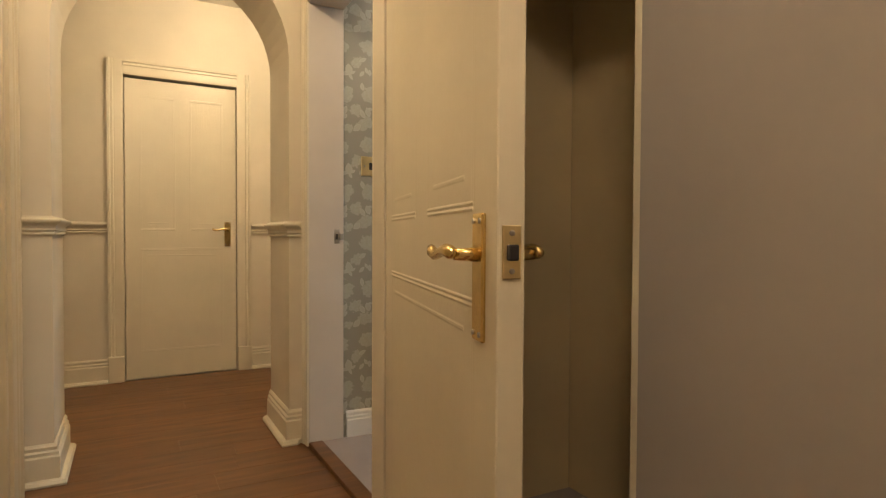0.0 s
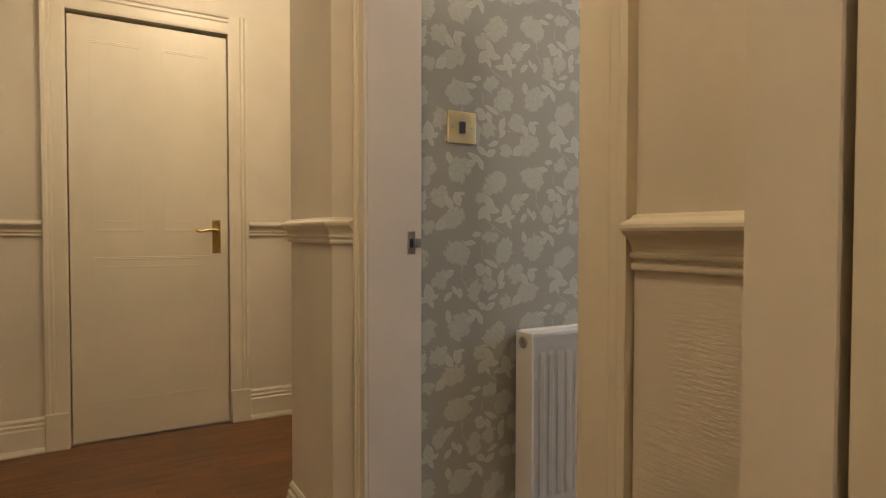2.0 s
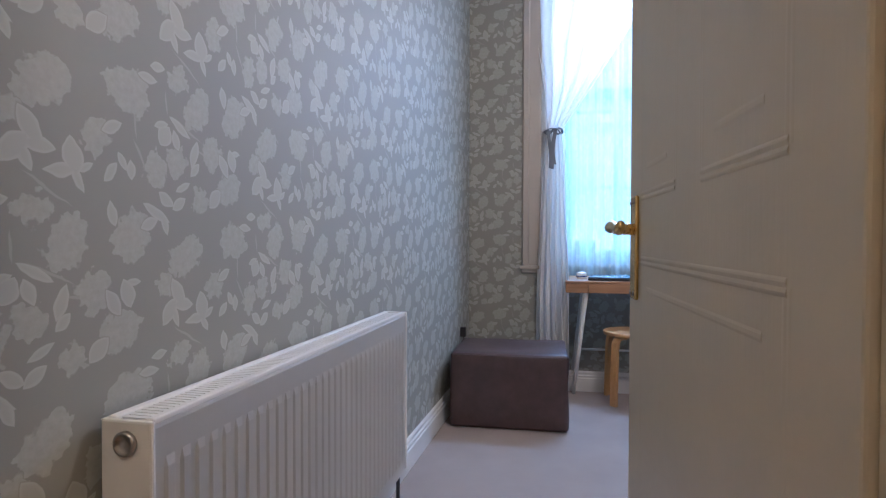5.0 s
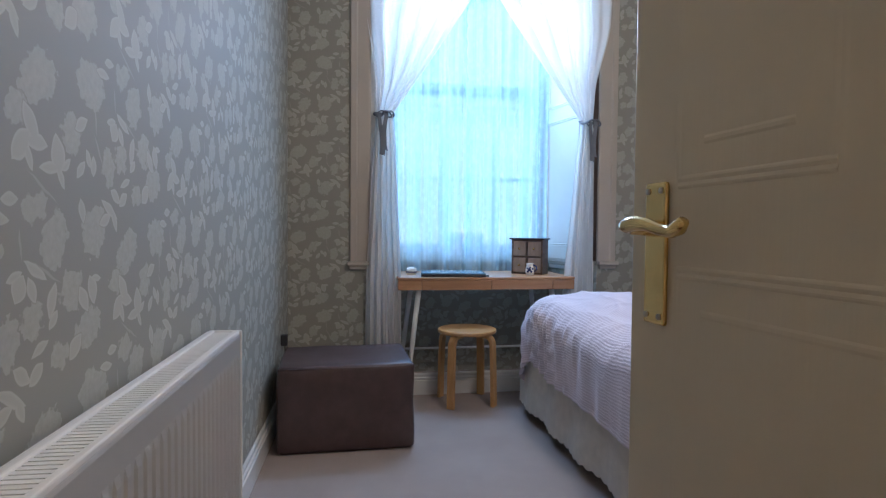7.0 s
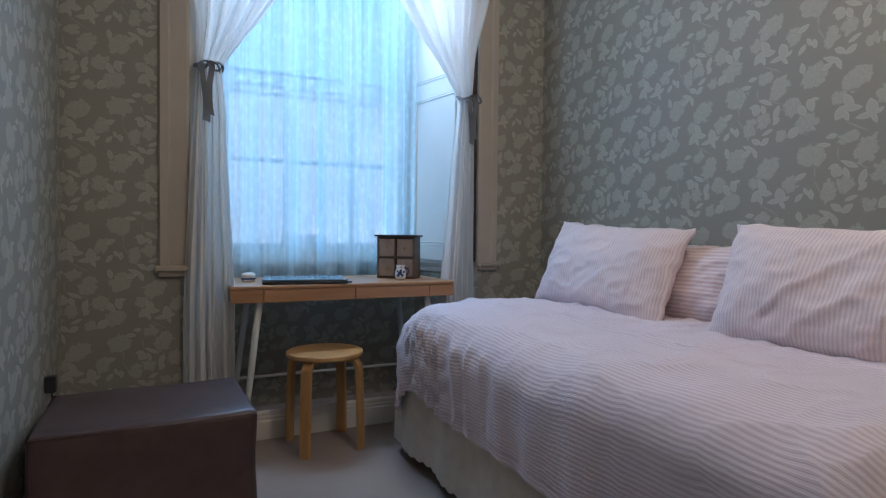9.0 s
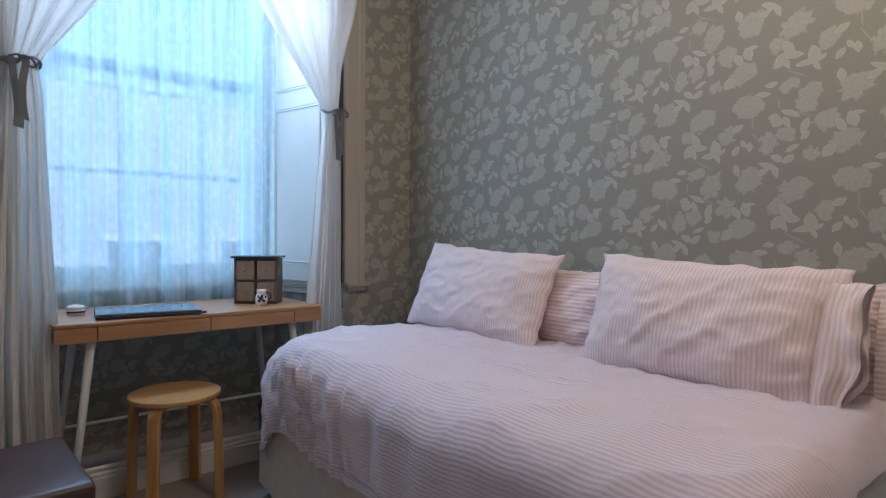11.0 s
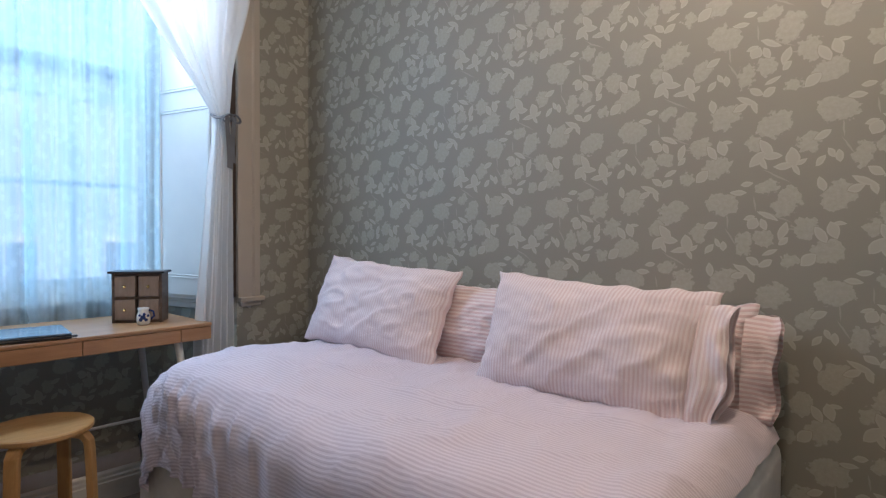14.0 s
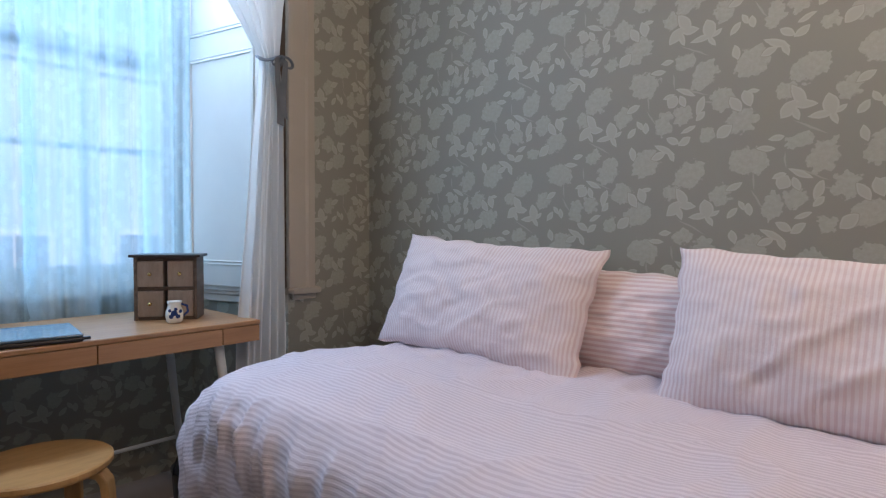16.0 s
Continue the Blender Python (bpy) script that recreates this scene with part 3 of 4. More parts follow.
architrave("door_frame_bedroom", 0.765, -1, 1.92, 2.785, 2.16, CREAM, w=0.056, plinth=False, jambs=(False, True), thick=0.6)
architrave("door_frame_bedroom_near", 0.765, -1, 1.92, 1.925, 2.16, CREAM, w=0.105, plinth=False, jambs=(True, False), thick=0.6)
architrave("door_frame_hall_end", 4.63, -1, -0.04, 0.715, 2.145, CREAM, axis="x", w=0.10)
architrave("door_frame_west", -0.31, 1, 1.23, 2.03, 2.10, CREAM, w=0.10, thick=0.6)
# lining of the bedroom doorway: the near jamb carries the hinges
b = box(0.766, 0.942, 2.784, 2.7915, 0, 2.15, 0.002)
structure("jamb_far", b, JAMB, "white painted flat door jamb", "door jamb")
structure("jamb_head", box(0.767, 0.94, 1.922, 2.784, 2.151, 2.159, 0.002), JAMB, "white painted door head", "door jamb")
structure("jamb_near", box(0.767, 0.932, 1.886, 1.918, 0, 2.15, 0.002), CREAM, "cream painted hinge jamb", "door jamb")
b = box(0.70, 0.95, 1.472, 1.486, 0, 2.10, 0.002)
box(0.70, 0.95, 0.645, 0.66, 0, 2.10, 0.002, b)
structure("jamb_cupboard", b, CREAM, "cream painted cupboard jambs", "door jamb")
b = box(-0.665, -0.353, 2.012, 2.028, 0, 2.10, 0.002)
box(-0.351, -0.31, 1.994, 2.028, 0, 2.10, 0.003, b)
box(-0.665, -0.31, 1.232, 1.248, 0, 2.10, 0.002, b)
structure("jamb_west", b, CREAM, "cream painted door jambs", "door jamb")
structure("wall_beyond_west_door", wall_piece((-0.67, 2.13), (-0.67, 1.1), 0, CEIL, 0.1), CREAM_WALL, "plain cream wall beyond the doorway")

structure("wall_lining", box(0.759, 0.764, 1.567, 1.812, 0.15, 1.005), RIPPLED, "cream painted rippled lining paper under the rail", "wall lining")

# bedroom skirting
BSK = [(0, 0), (0.018, 0), (0.018, 0.085), (0.013, 0.090), (0.015, 0.102), (0.008, 0.108), (0.009, 0.122), (0.003, 0.132), (0, 0.132)]
for a, c, o in (((0.96, rad_y(0.96)), (4.42, 2.705), S_), ((1.64, 0.40), (4.42, 0.345), N_), ((4.42, 0.345), (4.42, 2.705), W_)):
    structure("baseboard_bedroom", strip(BSK, (*a, 0), (*c, 0), out=o), WHITE, "white moulded bedroom skirting board", "skirting")


# ---- doors ----
PALE_BRASS = plain("pale_brass", (0.68, 0.55, 0.29), 0.36, 0.9)
def lever_handle(parent, x, z, face, sgn, reach):
    """Brass backplate with a scrolled lever, on the door's face y = face, outwards by sgn; the lever points along reach."""
    y0, y1 = sorted((face, face + sgn * 0.007))
    b = box(x - 0.022, x + 0.022, y0, y1, z - 0.102, z + 0.078, 0.003)
    plate = part("handle_plate", b, BRASS, parent, "polished brass backplate")
    tube([(x, face, z + 0.02), (x, face + sgn * 0.04, z + 0.02)], [0.011, 0.008], 12, (b := bmesh.new()))
    pts = [(x + reach * s, face + sgn * 0.045, z + 0.02 + dz) for s, dz in ((-0.012, 0.002), (0.0, 0.003), (0.02, 0.006), (0.045, 0.004), (0.07, -0.002), (0.09, -0.004), (0.104, 0.001), (0.112, 0.008))]
    tube(pts, [0.006, 0.010, 0.0095, 0.008, 0.007, 0.0075, 0.009, 0.006], 10, b)
    part("lever", b, BRASS, plate, "scrolled brass lever", True)
    for dx in (-0.014, 0.014):
        for dz in (-0.091, 0.067):
            part("screw", lathe([(0.004, 0), (0.004, 0.002), (0.001, 0.0028)], 8, m=Matrix.Translation((x + dx, face + sgn * 0.007, z + dz)) @ Matrix.Rotation(radians(-90 * sgn), 4, "X")), STEEL, plate)


def moulded_door(name, width, height, m, label, material=CREAM, handle_z=1.03, lock=(0.932, 1.075)):
    """Four-panel moulded door; hinge edge at x = 0, leaf along x, thickness along y from -0.04 to 0."""
    door = thing(name, m, label, "door")
    leaf = part("leaf", box(0, width, -0.04, 0, 0.004, height, 0.003), material, door)
    s, mid = 0.10, width / 2
    prof = [(0, -0.008), (0.0009, -0.006), (0.0013, -0.004), (0.0001, 0.0), (0.0013, 0.004), (0.0009, 0.006), (0, 0.008)]
    for x0, x1, z0, z1 in ((s, mid - 0.055, lock[1], height - 0.12), (mid + 0.055, width - s, lock[1], height - 0.12), (s, width - s, 0.20, lock[0])):
        for face, sg in ((0, 1), (-0.04, -1)):
            b = bmesh.new()
            for a, c in (((x0, z0), (x1, z0)), ((x0, z1), (x1, z1)), ((x0, z0), (x0, z1)), ((x1, z0), (x1, z1))):
                soft = prof if a[0] != c[0] else [(o * 0.22, v) for o, v in prof]
                strip(soft, (a[0], face, a[1]), (c[0], face, c[1]), b, (0, sg, 0))
            zi = z0 + 0.045 if z0 > 0.5 else z1 - 0.045
            strip([(0, -0.005), (0.0006, -0.002), (0.0006, 0.002), (0, 0.005)], (x0 + 0.045, face, zi), (x1 - 0.045, face, zi), b, (0, sg, 0))
            part("panel_moulding", b, material, leaf)
    for face, sg in ((0, 1), (-0.04, -1)):
        lever_handle(leaf, width - 0.062, handle_z, face, sg, -1)
    b = box(width - 0.001, width + 0.003, -0.033, -0.007, handle_z - 0.010, handle_z + 0.060, 0.001)
    latch = part("latch_plate", b, PALE_BRASS, leaf, "worn pale brass latch plate")
    part("latch_bolt", box(width, width + 0.012, -0.027, -0.013, handle_z + 0.014, handle_z + 0.035, 0.002), DARK, latch)
    for dz in (0.0, 0.050):
        part("screw", lathe([(0.004, 0), (0.004, 0.0012), (0.002, 0.0018)], 8, m=Matrix.Translation((width + 0.003, -0.02, handle_z + dz)) @ Matrix.Rotation(radians(90), 4, "Y")), STEEL, latch)
    return door


def toward(ax, ay, bx, by):
    return math.degrees(math.atan2(by - ay, bx - ax))


moulded_door("cupboard_door", 0.878, 2.08, pose(0.622, 1.478, 0, 0, 0, toward(0.622, 1.478, 0.415, 0.61)) @ pose(0, 0.04, 0), "cream moulded panel door standing ajar into the hall", handle_z=0.985)
moulded_door("bedroom_door", 0.74, 2.13, pose(0.934, 1.886, 0.006, 0, 0, toward(0.934, 1.886, 1.66, 1.932)) @ pose(0, 0.04, 0), "cream moulded panel door opened into the bedroom", handle_z=0.99, lock=(0.957, 1.065))
moulded_door("hall_end_door", 0.745, 2.14, pose(-0.035, 4.677, -0.012), "closed cream moulded door at the end of the hall", handle_z=1.055)


def strike_plate(m):
    t = thing("strike_plate", m, "small brass strike plate let into the white jamb", "strike plate")
    part("plate", box(-0.014, 0.014, 0, 0.002, -0.035, 0.035, 0.001), STEEL, t)
    part("keeper", box(-0.006, 0.006, 0.001, 0.003, -0.012, 0.014, 0.0005), DARK, t)
    part("lip", box(0.012, 0.034, -0.002, 0.006, -0.014, 0.016, 0.002), STEEL, t)


strike_plate(pose(0.907, 2.7845, 1.022, 180, 0, 0))
strike_plate(pose(-0.385, 2.0115, 0.985, 180, 0, 0))


def thumb_latch():
    t = thing("wall_latch", pose(-0.419, 2.87, 1.432), "small brass toggle switch on the hall pilaster", "switch")
    part("plate", box(-0.022, 0.022, -0.006, 0, -0.05, 0.05, 0.002), BRASS, t)
    part("toggle", lathe([(0.012, 0), (0.013, 0.006), (0.008, 0.012), (0.004, 0.022), (0.003, 0.024)], 14, m=Matrix.Translation((0, -0.006, 0)) @ Matrix.Rotation(radians(90), 4, "X")), DARK, t, "dark toggle", True)


thumb_latch()


# ---- window ----
SX = 5.02
win = thing("window_1", pose(SX, (GY0 + GY1) / 2, WZ0), "white painted sash window with six lights a sash behind net", "window", kind="structure")
wy0, wy1, wtop = -(GY1 - GY0) / 2 + 0.05, (GY1 - GY0) / 2 - 0.05, WZ1 - WZ0
frame_b = box(-0.03, 0.07, wy0 - 0.05, wy0, 0, wtop, 0.004)
box(-0.03, 0.07, wy1, wy1 + 0.05, 0, wtop, 0.004, frame_b)
box(-0.03, 0.07, wy0, wy1, wtop - 0.05, wtop, 0.004, frame_b)
box(-0.03, 0.07, wy0, wy1, 0, 0.04, 0.004, frame_b)
part("window_frame", frame_b, WHITE, win)
for nm, z0, z1, x in (("lower_sash", 0.04, 1.04, -0.01), ("upper_sash", 1.0, wtop - 0.05, 0.025)):
    sb = box(x, x + 0.03, wy0, wy1, z0, z0 + 0.07, 0.003)
    box(x, x + 0.03, wy0, wy1, z1 - 0.04, z1, 0.003, sb)
    box(x, x + 0.03, wy0, wy0 + 0.045, z0 + 0.07, z1 - 0.04, 0.003, sb)
    box(x, x + 0.03, wy1 - 0.045, wy1, z0 + 0.07, z1 - 0.04, 0.003, sb)
    ys = [wy0 + 0.045, -0.195, 0.195, wy1 - 0.045]
    for y in ys[1:3]:
        box(x + 0.004, x + 0.026, y - 0.011, y + 0.011, z0 + 0.07, z1 - 0.04, 0.003, sb)
    zm = z0 + 0.54 if nm == "lower_sash" else (z0 + z1) / 2
    box(x + 0.004, x + 0.026, wy0 + 0.045, wy1 - 0.045, zm - 0.011, zm + 0.011, 0.003, sb)
    sash = part(nm, sb, WHITE, win)
    for ya, yb in zip(ys, ys[1:]):
        for za, zb in ((z0 + 0.07, zm - 0.011), (zm + 0.011, z1 - 0.04)):
            pane = part("pane", box(x + 0.013, x + 0.016, ya + 0.011, yb - 0.011, za, zb), GLASS, sash)
            pane.visible_shadow = False
structure("window_sill", box(4.93, 4.985, GY0 + 0.002, GY1 - 0.002, WZ0 - 0.012, WZ0 + 0.016, 0.006), WHITE, "white painted window sill inside the recess", "window sill")
# a moulded ledge runs round the splayed sides at the sill's height
for a, c, o in (((WX + 0.03, WY0 + 0.0075), (4.925, 0.900), (-0.23, 1, 0)), ((WX + 0.03, WY1 - 0.007), (4.925, 2.110), (-0.23, -1, 0))):
    structure("recess_ledge", strip([(0, -0.06), (0.010, -0.055), (0.012, -0.030), (0.020, -0.022), (0.020, -0.012), (0.034, -0.006), (0.034, 0.012), (0, 0.014)], (*a, WZ0 + 0.004), (*c, WZ0 + 0.004), out=o), WHITE, "white moulded ledge under the shutter", "ledge")


def shutter(name, y_room, y_glass, sgn):
    """Panelled shutter lining the splayed side of the window recess."""
    t = thing(name, pose(0, 0, WZ0 + 0.016), "white panelled shutter folded into the window recess", "shutter", "window shutters", "structure")
    a, c = Vector((4.462, y_room)), Vector((4.965, y_glass))
    d = (c - a).normalized()
    n = Vector((-d.y, d.x)) * sgn
    ln = (c - a).length
    m = Matrix(((d.x, n.x, 0, a.x), (d.y, n.y, 0, a.y), (0, 0, 1, 0), (0, 0, 0, 1)))
    b = box(0, ln, -0.03, 0, 0, WZ1 - WZ0 - 0.02, 0.003)
    b.transform(m)
    part("board", b, WHITE, t)
    for z0, z1 in ((0.10, 0.955), (1.065, 1.78)):
        b = bmesh.new()
        for p, q in (((0.07, z0), (ln - 0.06, z0)), ((0.07, z1), (ln - 0.06, z1)), ((0.07, z0), (0.07, z1)), ((ln - 0.06, z0), (ln - 0.06, z1))):
            strip([(0, -0.01), (0.006, -0.008), (0.003, 0), (0.007, 0.006), (0, 0.01)], (p[0], 0, p[1]), (q[0], 0, q[1]), b, (0, 1, 0))
        b.transform(m)
        part("panel_moulding", b, WHITE, t)


shutter("shutter", 0.842, 0.948, 1)
shutter("shutter", 2.158, 2.062, -1)
# shade in the right shutter box's gap, put in as a dark brown strip
GAP_SHADE = plain("dark_gap_shade", (0.045, 0.025, 0.014), 0.6)
structure("shutter_box", box(4.425, 4.460, WY0 + 0.001, 0.846, WZ0 + 0.02, WZ1 - 0.002, 0.002), GAP_SHADE, "dark brown strip for the shade inside the shutter box", "shutter box")
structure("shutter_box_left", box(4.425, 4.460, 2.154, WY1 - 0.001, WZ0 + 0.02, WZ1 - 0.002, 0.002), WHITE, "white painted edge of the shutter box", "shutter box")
b = bmesh.new()
for u, sg in ((WY0, -1), (WY1, 1)):
    seg = bmesh.new()
    prof = [(0, 0), (0.014, 0), (0.016, 0.012), (0.016, 0.075), (0.024, 0.085), (0.024, 0.115), (0.0, 0.125)]
    pts = [[seg.verts.new((4.42 - o, u + sg * v, z)) for o, v in prof] for z in (WZ0 + 0.02, WZ1 + 0.12)]
    for i in range(len(prof)):
        j = (i + 1) % len(prof)
        seg.faces.new((pts[0][i], pts[0][j], pts[1][j], pts[1][i]))
    bmesh.ops.recalc_face_normals(seg, faces=seg.faces[:])
    merge(seg, b)
    y0, y1 = sorted((u - sg * 0.0, u + sg * 0.135))
    box(4.378, 4.42, y0, y1, WZ0 - 0.004, WZ0 + 0.02, 0.005, b)
    box(4.398, 4.42, y0 + 0.012, y1 - 0.012, WZ0 - 0.028, WZ0 - 0.004, 0.005, b)
box(4.404, 4.42, WY0, WY1, WZ1, WZ1 + 0.12, 0.004, b)
structure("window_frame_room", b, SURROUND, "pale taupe moulded window surround with small sill ends", "window frame")


# laminate planks of the hall floor, laid across the walk
def planks():
    meshes = {}
    rng = random.Random(4)
    y, row = -1.6, 0
    while y < 4.62:
        w = min(0.185, 4.625 - y)
        lo, hi = (-0.66, 0.763) if y + w <= 3.0 else (-1.5, 1.9)
        if y < 3.0 < y + w:
            w = 3.0 - y
            lo, hi = -0.66, 0.763
        x = lo
        first = rng.uniform(0.35, 1.2)
        while x < hi - 0.01:
            ln = min(first, hi - x)
            first = 1.28
            key = (round(ln, 3), round(w, 3))
            if key not in meshes:
                b = box(0.0006, ln - 0.0006, 0.0006, w - 0.0006, -0.015, -0.012, 0.0008, segments=1)
                me = bpy.data.meshes.new("plank")
                b.to_mesh(me)
                b.free()
                me.materials.append(LAMINATE)
                meshes[key] = me
            ob = new("plank", meshes[key])
            ob.location = (x, y, 0)
            ob.parent = floor_hall
            x += ln
        y += w
        row += 1


planks()


# ---- bedroom: curtains ----
def smoothstep(a, c, t):
    t = min(1, max(0, (t - a) / (c - a)))
    return t * t * (3 - 2 * t)


def curtain(outs, y_top, y_tie, y_low, z_tie, z_low, sgn, phase):
    """White curtain gathered at a ribbon; outs: its outer edge at the top, the ribbon and the floor; sgn is 1 where that edge has the larger y."""
    y_out = outs[2]
    t = thing("curtain", pose(4.38, y_out, z_low), "white sheer curtain tied back with a grey ribbon", "curtain", "curtains at the window")
    top = 2.62

    def place(u, v):
        z = top + (z_low - top) * v
        if z > z_tie:
            k = (top - z) / (top - z_tie)
            inner = y_top + (y_tie - y_top) * (0.88 * k + 0.12 * k * k)
            outer = outs[1] + (outs[0] - outs[1]) * smoothstep(0.15, 0.62, z - z_tie)
            amp = 0.030 * (1 - k) + 0.010
        else:
            k = min(1.0, (z_tie - z) / 1.05) ** 0.8
            inner = y_tie + (y_low - y_tie) * k
            outer = outs[1] + (outs[2] - outs[1]) * k
            amp = 0.010 + 0.017 * k
        squeeze = math.exp(-((z - z_tie) / 0.10) ** 2)
        y = outer + (inner - outer) * u
        sway = 0.5 * math.sin(3 * z) + 0.35 * noise.noise((z * 1.3, phase, u * 2))
        fold = math.sin(2 * math.pi * (4.6 * u + phase) + sway) + 0.42 * math.sin(2 * math.pi * (10.3 * u + 0.2 + phase) + z * 2 + 2 * sway)
        x = amp * fold + 0.02 * squeeze + 0.008 * noise.noise((y * 6, z * 2, phase))
        return (x - 0.005, y - y_out + 0.006 * noise.noise((u * 9, z * 3, phase + 5)), z - z_low)

    cloth = part("cloth", sheet(110, 64, place, uv=lambda u, v: (u * 0.9, v * 2.6)), CURTAIN, t)
    ty = (outs[1] + y_tie) / 2 - y_out
    w = abs(outs[1] - y_tie) / 2 + 0.006
    tz = z_tie - z_low
    ring = [(0.034 * math.cos(a) + 0.012, ty + w * math.sin(a), tz + 0.012 * math.sin(2 * a)) for a in [2 * math.pi * i / 28 for i in range(29)]]
    part("ribbon", tube(ring, 0.012, 8, flat=0.35), RIBBON, t, "grey satin ribbon", True)
    side = ty + sgn * w * (0.1 if sgn > 0 else 0.55)
    for k, ln in ((-0.010, 0.22), (0.016, 0.25)):
        def tail(u, v, k=k, ln=ln):
            return (-0.034 - 0.006 * math.sin(5 * v + k * 80), side + k + (u - 0.5) * (0.020 + 0.012 * v) + 0.010 * math.sin(4 * v + k * 90), tz - ln * v + 0.01 * (u - 0.5))
        b = sheet(3, 14, tail)
        part("ribbon_tail", b, RIBBON, t, "hanging end of the grey ribbon")
    b = bmesh.new()
    for d in (1, -1):
        loop = [(-0.036 - 0.008 * math.sin(a), side + d * (0.022 - 0.022 * math.cos(a)), tz + 0.014 * math.sin(a) - 0.010 * (1 - math.cos(a))) for a in [2 * math.pi * i / 14 for i in range(15)]]
        tube(loop, 0.008, 6, b, 0.35)
    part("bow", b, RIBBON, t, "small bow of the grey ribbon", True)
    return t


curtain((2.252, 2.195, 2.250), 1.50, 2.095, 2.04, 1.70, 0.03, 1, 0.1)
curtain((0.738, 0.828, 0.824), 1.56, 0.905, 1.005, 1.70, 0.03, -1, 0.6)


def net_panel(y0, y1, scallop_at_end, seed):
    t = thing("net_curtain", pose(4.885, 0, 0.62), "white lace net curtain with scalloped edge over the window", "net curtain", "net curtains")

    def place(u, v):
        z = 2.02 * (1 - v)
        y = y0 + (y1 - y0) * u
        fold = 0.020 * math.sin(2 * math.pi * (y * 7.2) + seed + 0.6 * math.sin(2 * z)) + 0.010 * math.sin(2 * math.pi * y * 17 + seed * 3)
        if (scallop_at_end and u > 0.97) or (not scallop_at_end and u < 0.03):
            y += (0.014 if scallop_at_end else -0.014) * abs(math.sin(z * 26))
        return (fold + 0.01 * noise.noise((y * 5, z, seed)), y, z + 0.006 * math.sin(y * 30) * (v > 0.99))

    cloth = part("net", sheet(150, 70, place, uv=lambda u, v: (u * abs(y1 - y0) * 1.6, v * 2.02)), NET, t)
    hem = part("hem", sheet(150, 2, lambda u, v: Vector(place(u, 1.0)) + Vector((-0.002, 0, 0.028 * v - 0.001)), uv=lambda u, v: (u, v * 0.03)), CURTAIN, t, "denser woven hem")
    part("rod", tube([(0.0, y0, 2.025), (0.0, y1, 2.025)], 0.006), WHITE_METAL, t)


net_panel(0.945, 1.535, True, 0.4)
net_panel(1.515, 2.075, False, 2.1)


# ---- bedroom: radiator ----
def radiator():
    ln, h, depth = 1.295, 0.578, 0.095
    m = pose(1.293, rad_y(1.293) - 0.018, 0.15, 0, 0, -1.57)
    t = thing("radiator", m, "white corrugated double-panel radiator on the wall", "radiator")

    def fluted(y, sg):
        n = 34
        prof = []
        for i in range(n):
            x0 = 0.02 + (ln - 0.04) * i / n
            p = (ln - 0.04) / n
            prof += [(x0, 0), (x0 + p * 0.18, 0), (x0 + p * 0.32, 0.0038), (x0 + p * 0.73, 0.0038), (x0 + p * 0.87, 0)]
        prof = [(0, 0)] + prof + [(ln, 0)]
        b = bmesh.new()
        rows = []
        for z, k in ((0.0, 0), (0.035, 0), (0.050, 1), (h - 0.075, 1), (h - 0.060, 0), (h - 0.012, 0), (h - 0.004, -0.6), (h, -1.4)):
            rows.append([b.verts.new((x, y + sg * (d * max(0, k) + min(0, k) * 0.006), z)) for x, d in prof])
        for r0, r1 in zip(rows, rows[1:]):
            for i in range(len(prof) - 1):
                b.faces.new((r0[i], r0[i + 1], r1[i + 1], r1[i]))
        bmesh.ops.solidify(b, geom=b.faces[:], thickness=0.002)
        return b

    part("front_panel", fluted(-depth + 0.008, -1), RADIATOR, t)
    part("back_panel", fluted(-0.008, -1), RADIATOR, t)
    for x in (0.0, ln - 0.004):
        part("side_panel", box(x - 0.003, x + 0.007, -depth + 0.004, -0.002, 0.004, h + 0.002, 0.004), RADIATOR, t)
    b = box(0.008, ln - 0.008, -depth + 0.010, -depth + 0.024, h - 0.008, h + 0.004, 0.003)
    box(0.008, ln - 0.008, -0.020, -0.006, h - 0.008, h + 0.004, 0.003, b)
    for i in range(96):
        x = 0.02 + (ln - 0.05) * i / 95
        box(x, x + 0.0095, -depth + 0.024, -0.020, h - 0.010, h - 0.001, bm=b)
    part("top_grille", b, RADIATOR, t, "slotted white top grille")
    plug = part("end_plug", lathe([(0.019, 0), (0.019, 0.006), (0.014, 0.009), (0.013, 0.003), (0.004, 0.003)], 20, m=Matrix.Translation((-0.003, -depth / 2, h - 0.032)) @ Matrix.Rotation(radians(-90), 4, "Y")), STEEL, t, "round steel end plug", True)
    valve = part("valve", tube([(ln + 0.004, -depth / 2, 0.03), (ln + 0.035, -depth / 2, 0.03), (ln + 0.035, -depth / 2, 0.09)], [0.012, 0.013, 0.016], 12), WHITE, t, "white radiator valve", True)
    part("pipe", tube([(ln + 0.030, -depth / 2, -0.15), (ln + 0.030, -depth / 2, 0.03)], 0.0075, 10), DARK, t, "dark feed pipe into the floor", True)
    part("bracket", box(0.2, 0.24, -0.012, 0.035, 0.08, h - 0.08, 0.002), RADIATOR, t)
    part("bracket", box(ln - 0.24, ln - 0.2, -0.012, 0.035, 0.08, h - 0.08, 0.002), RADIATOR, t)


radiator()


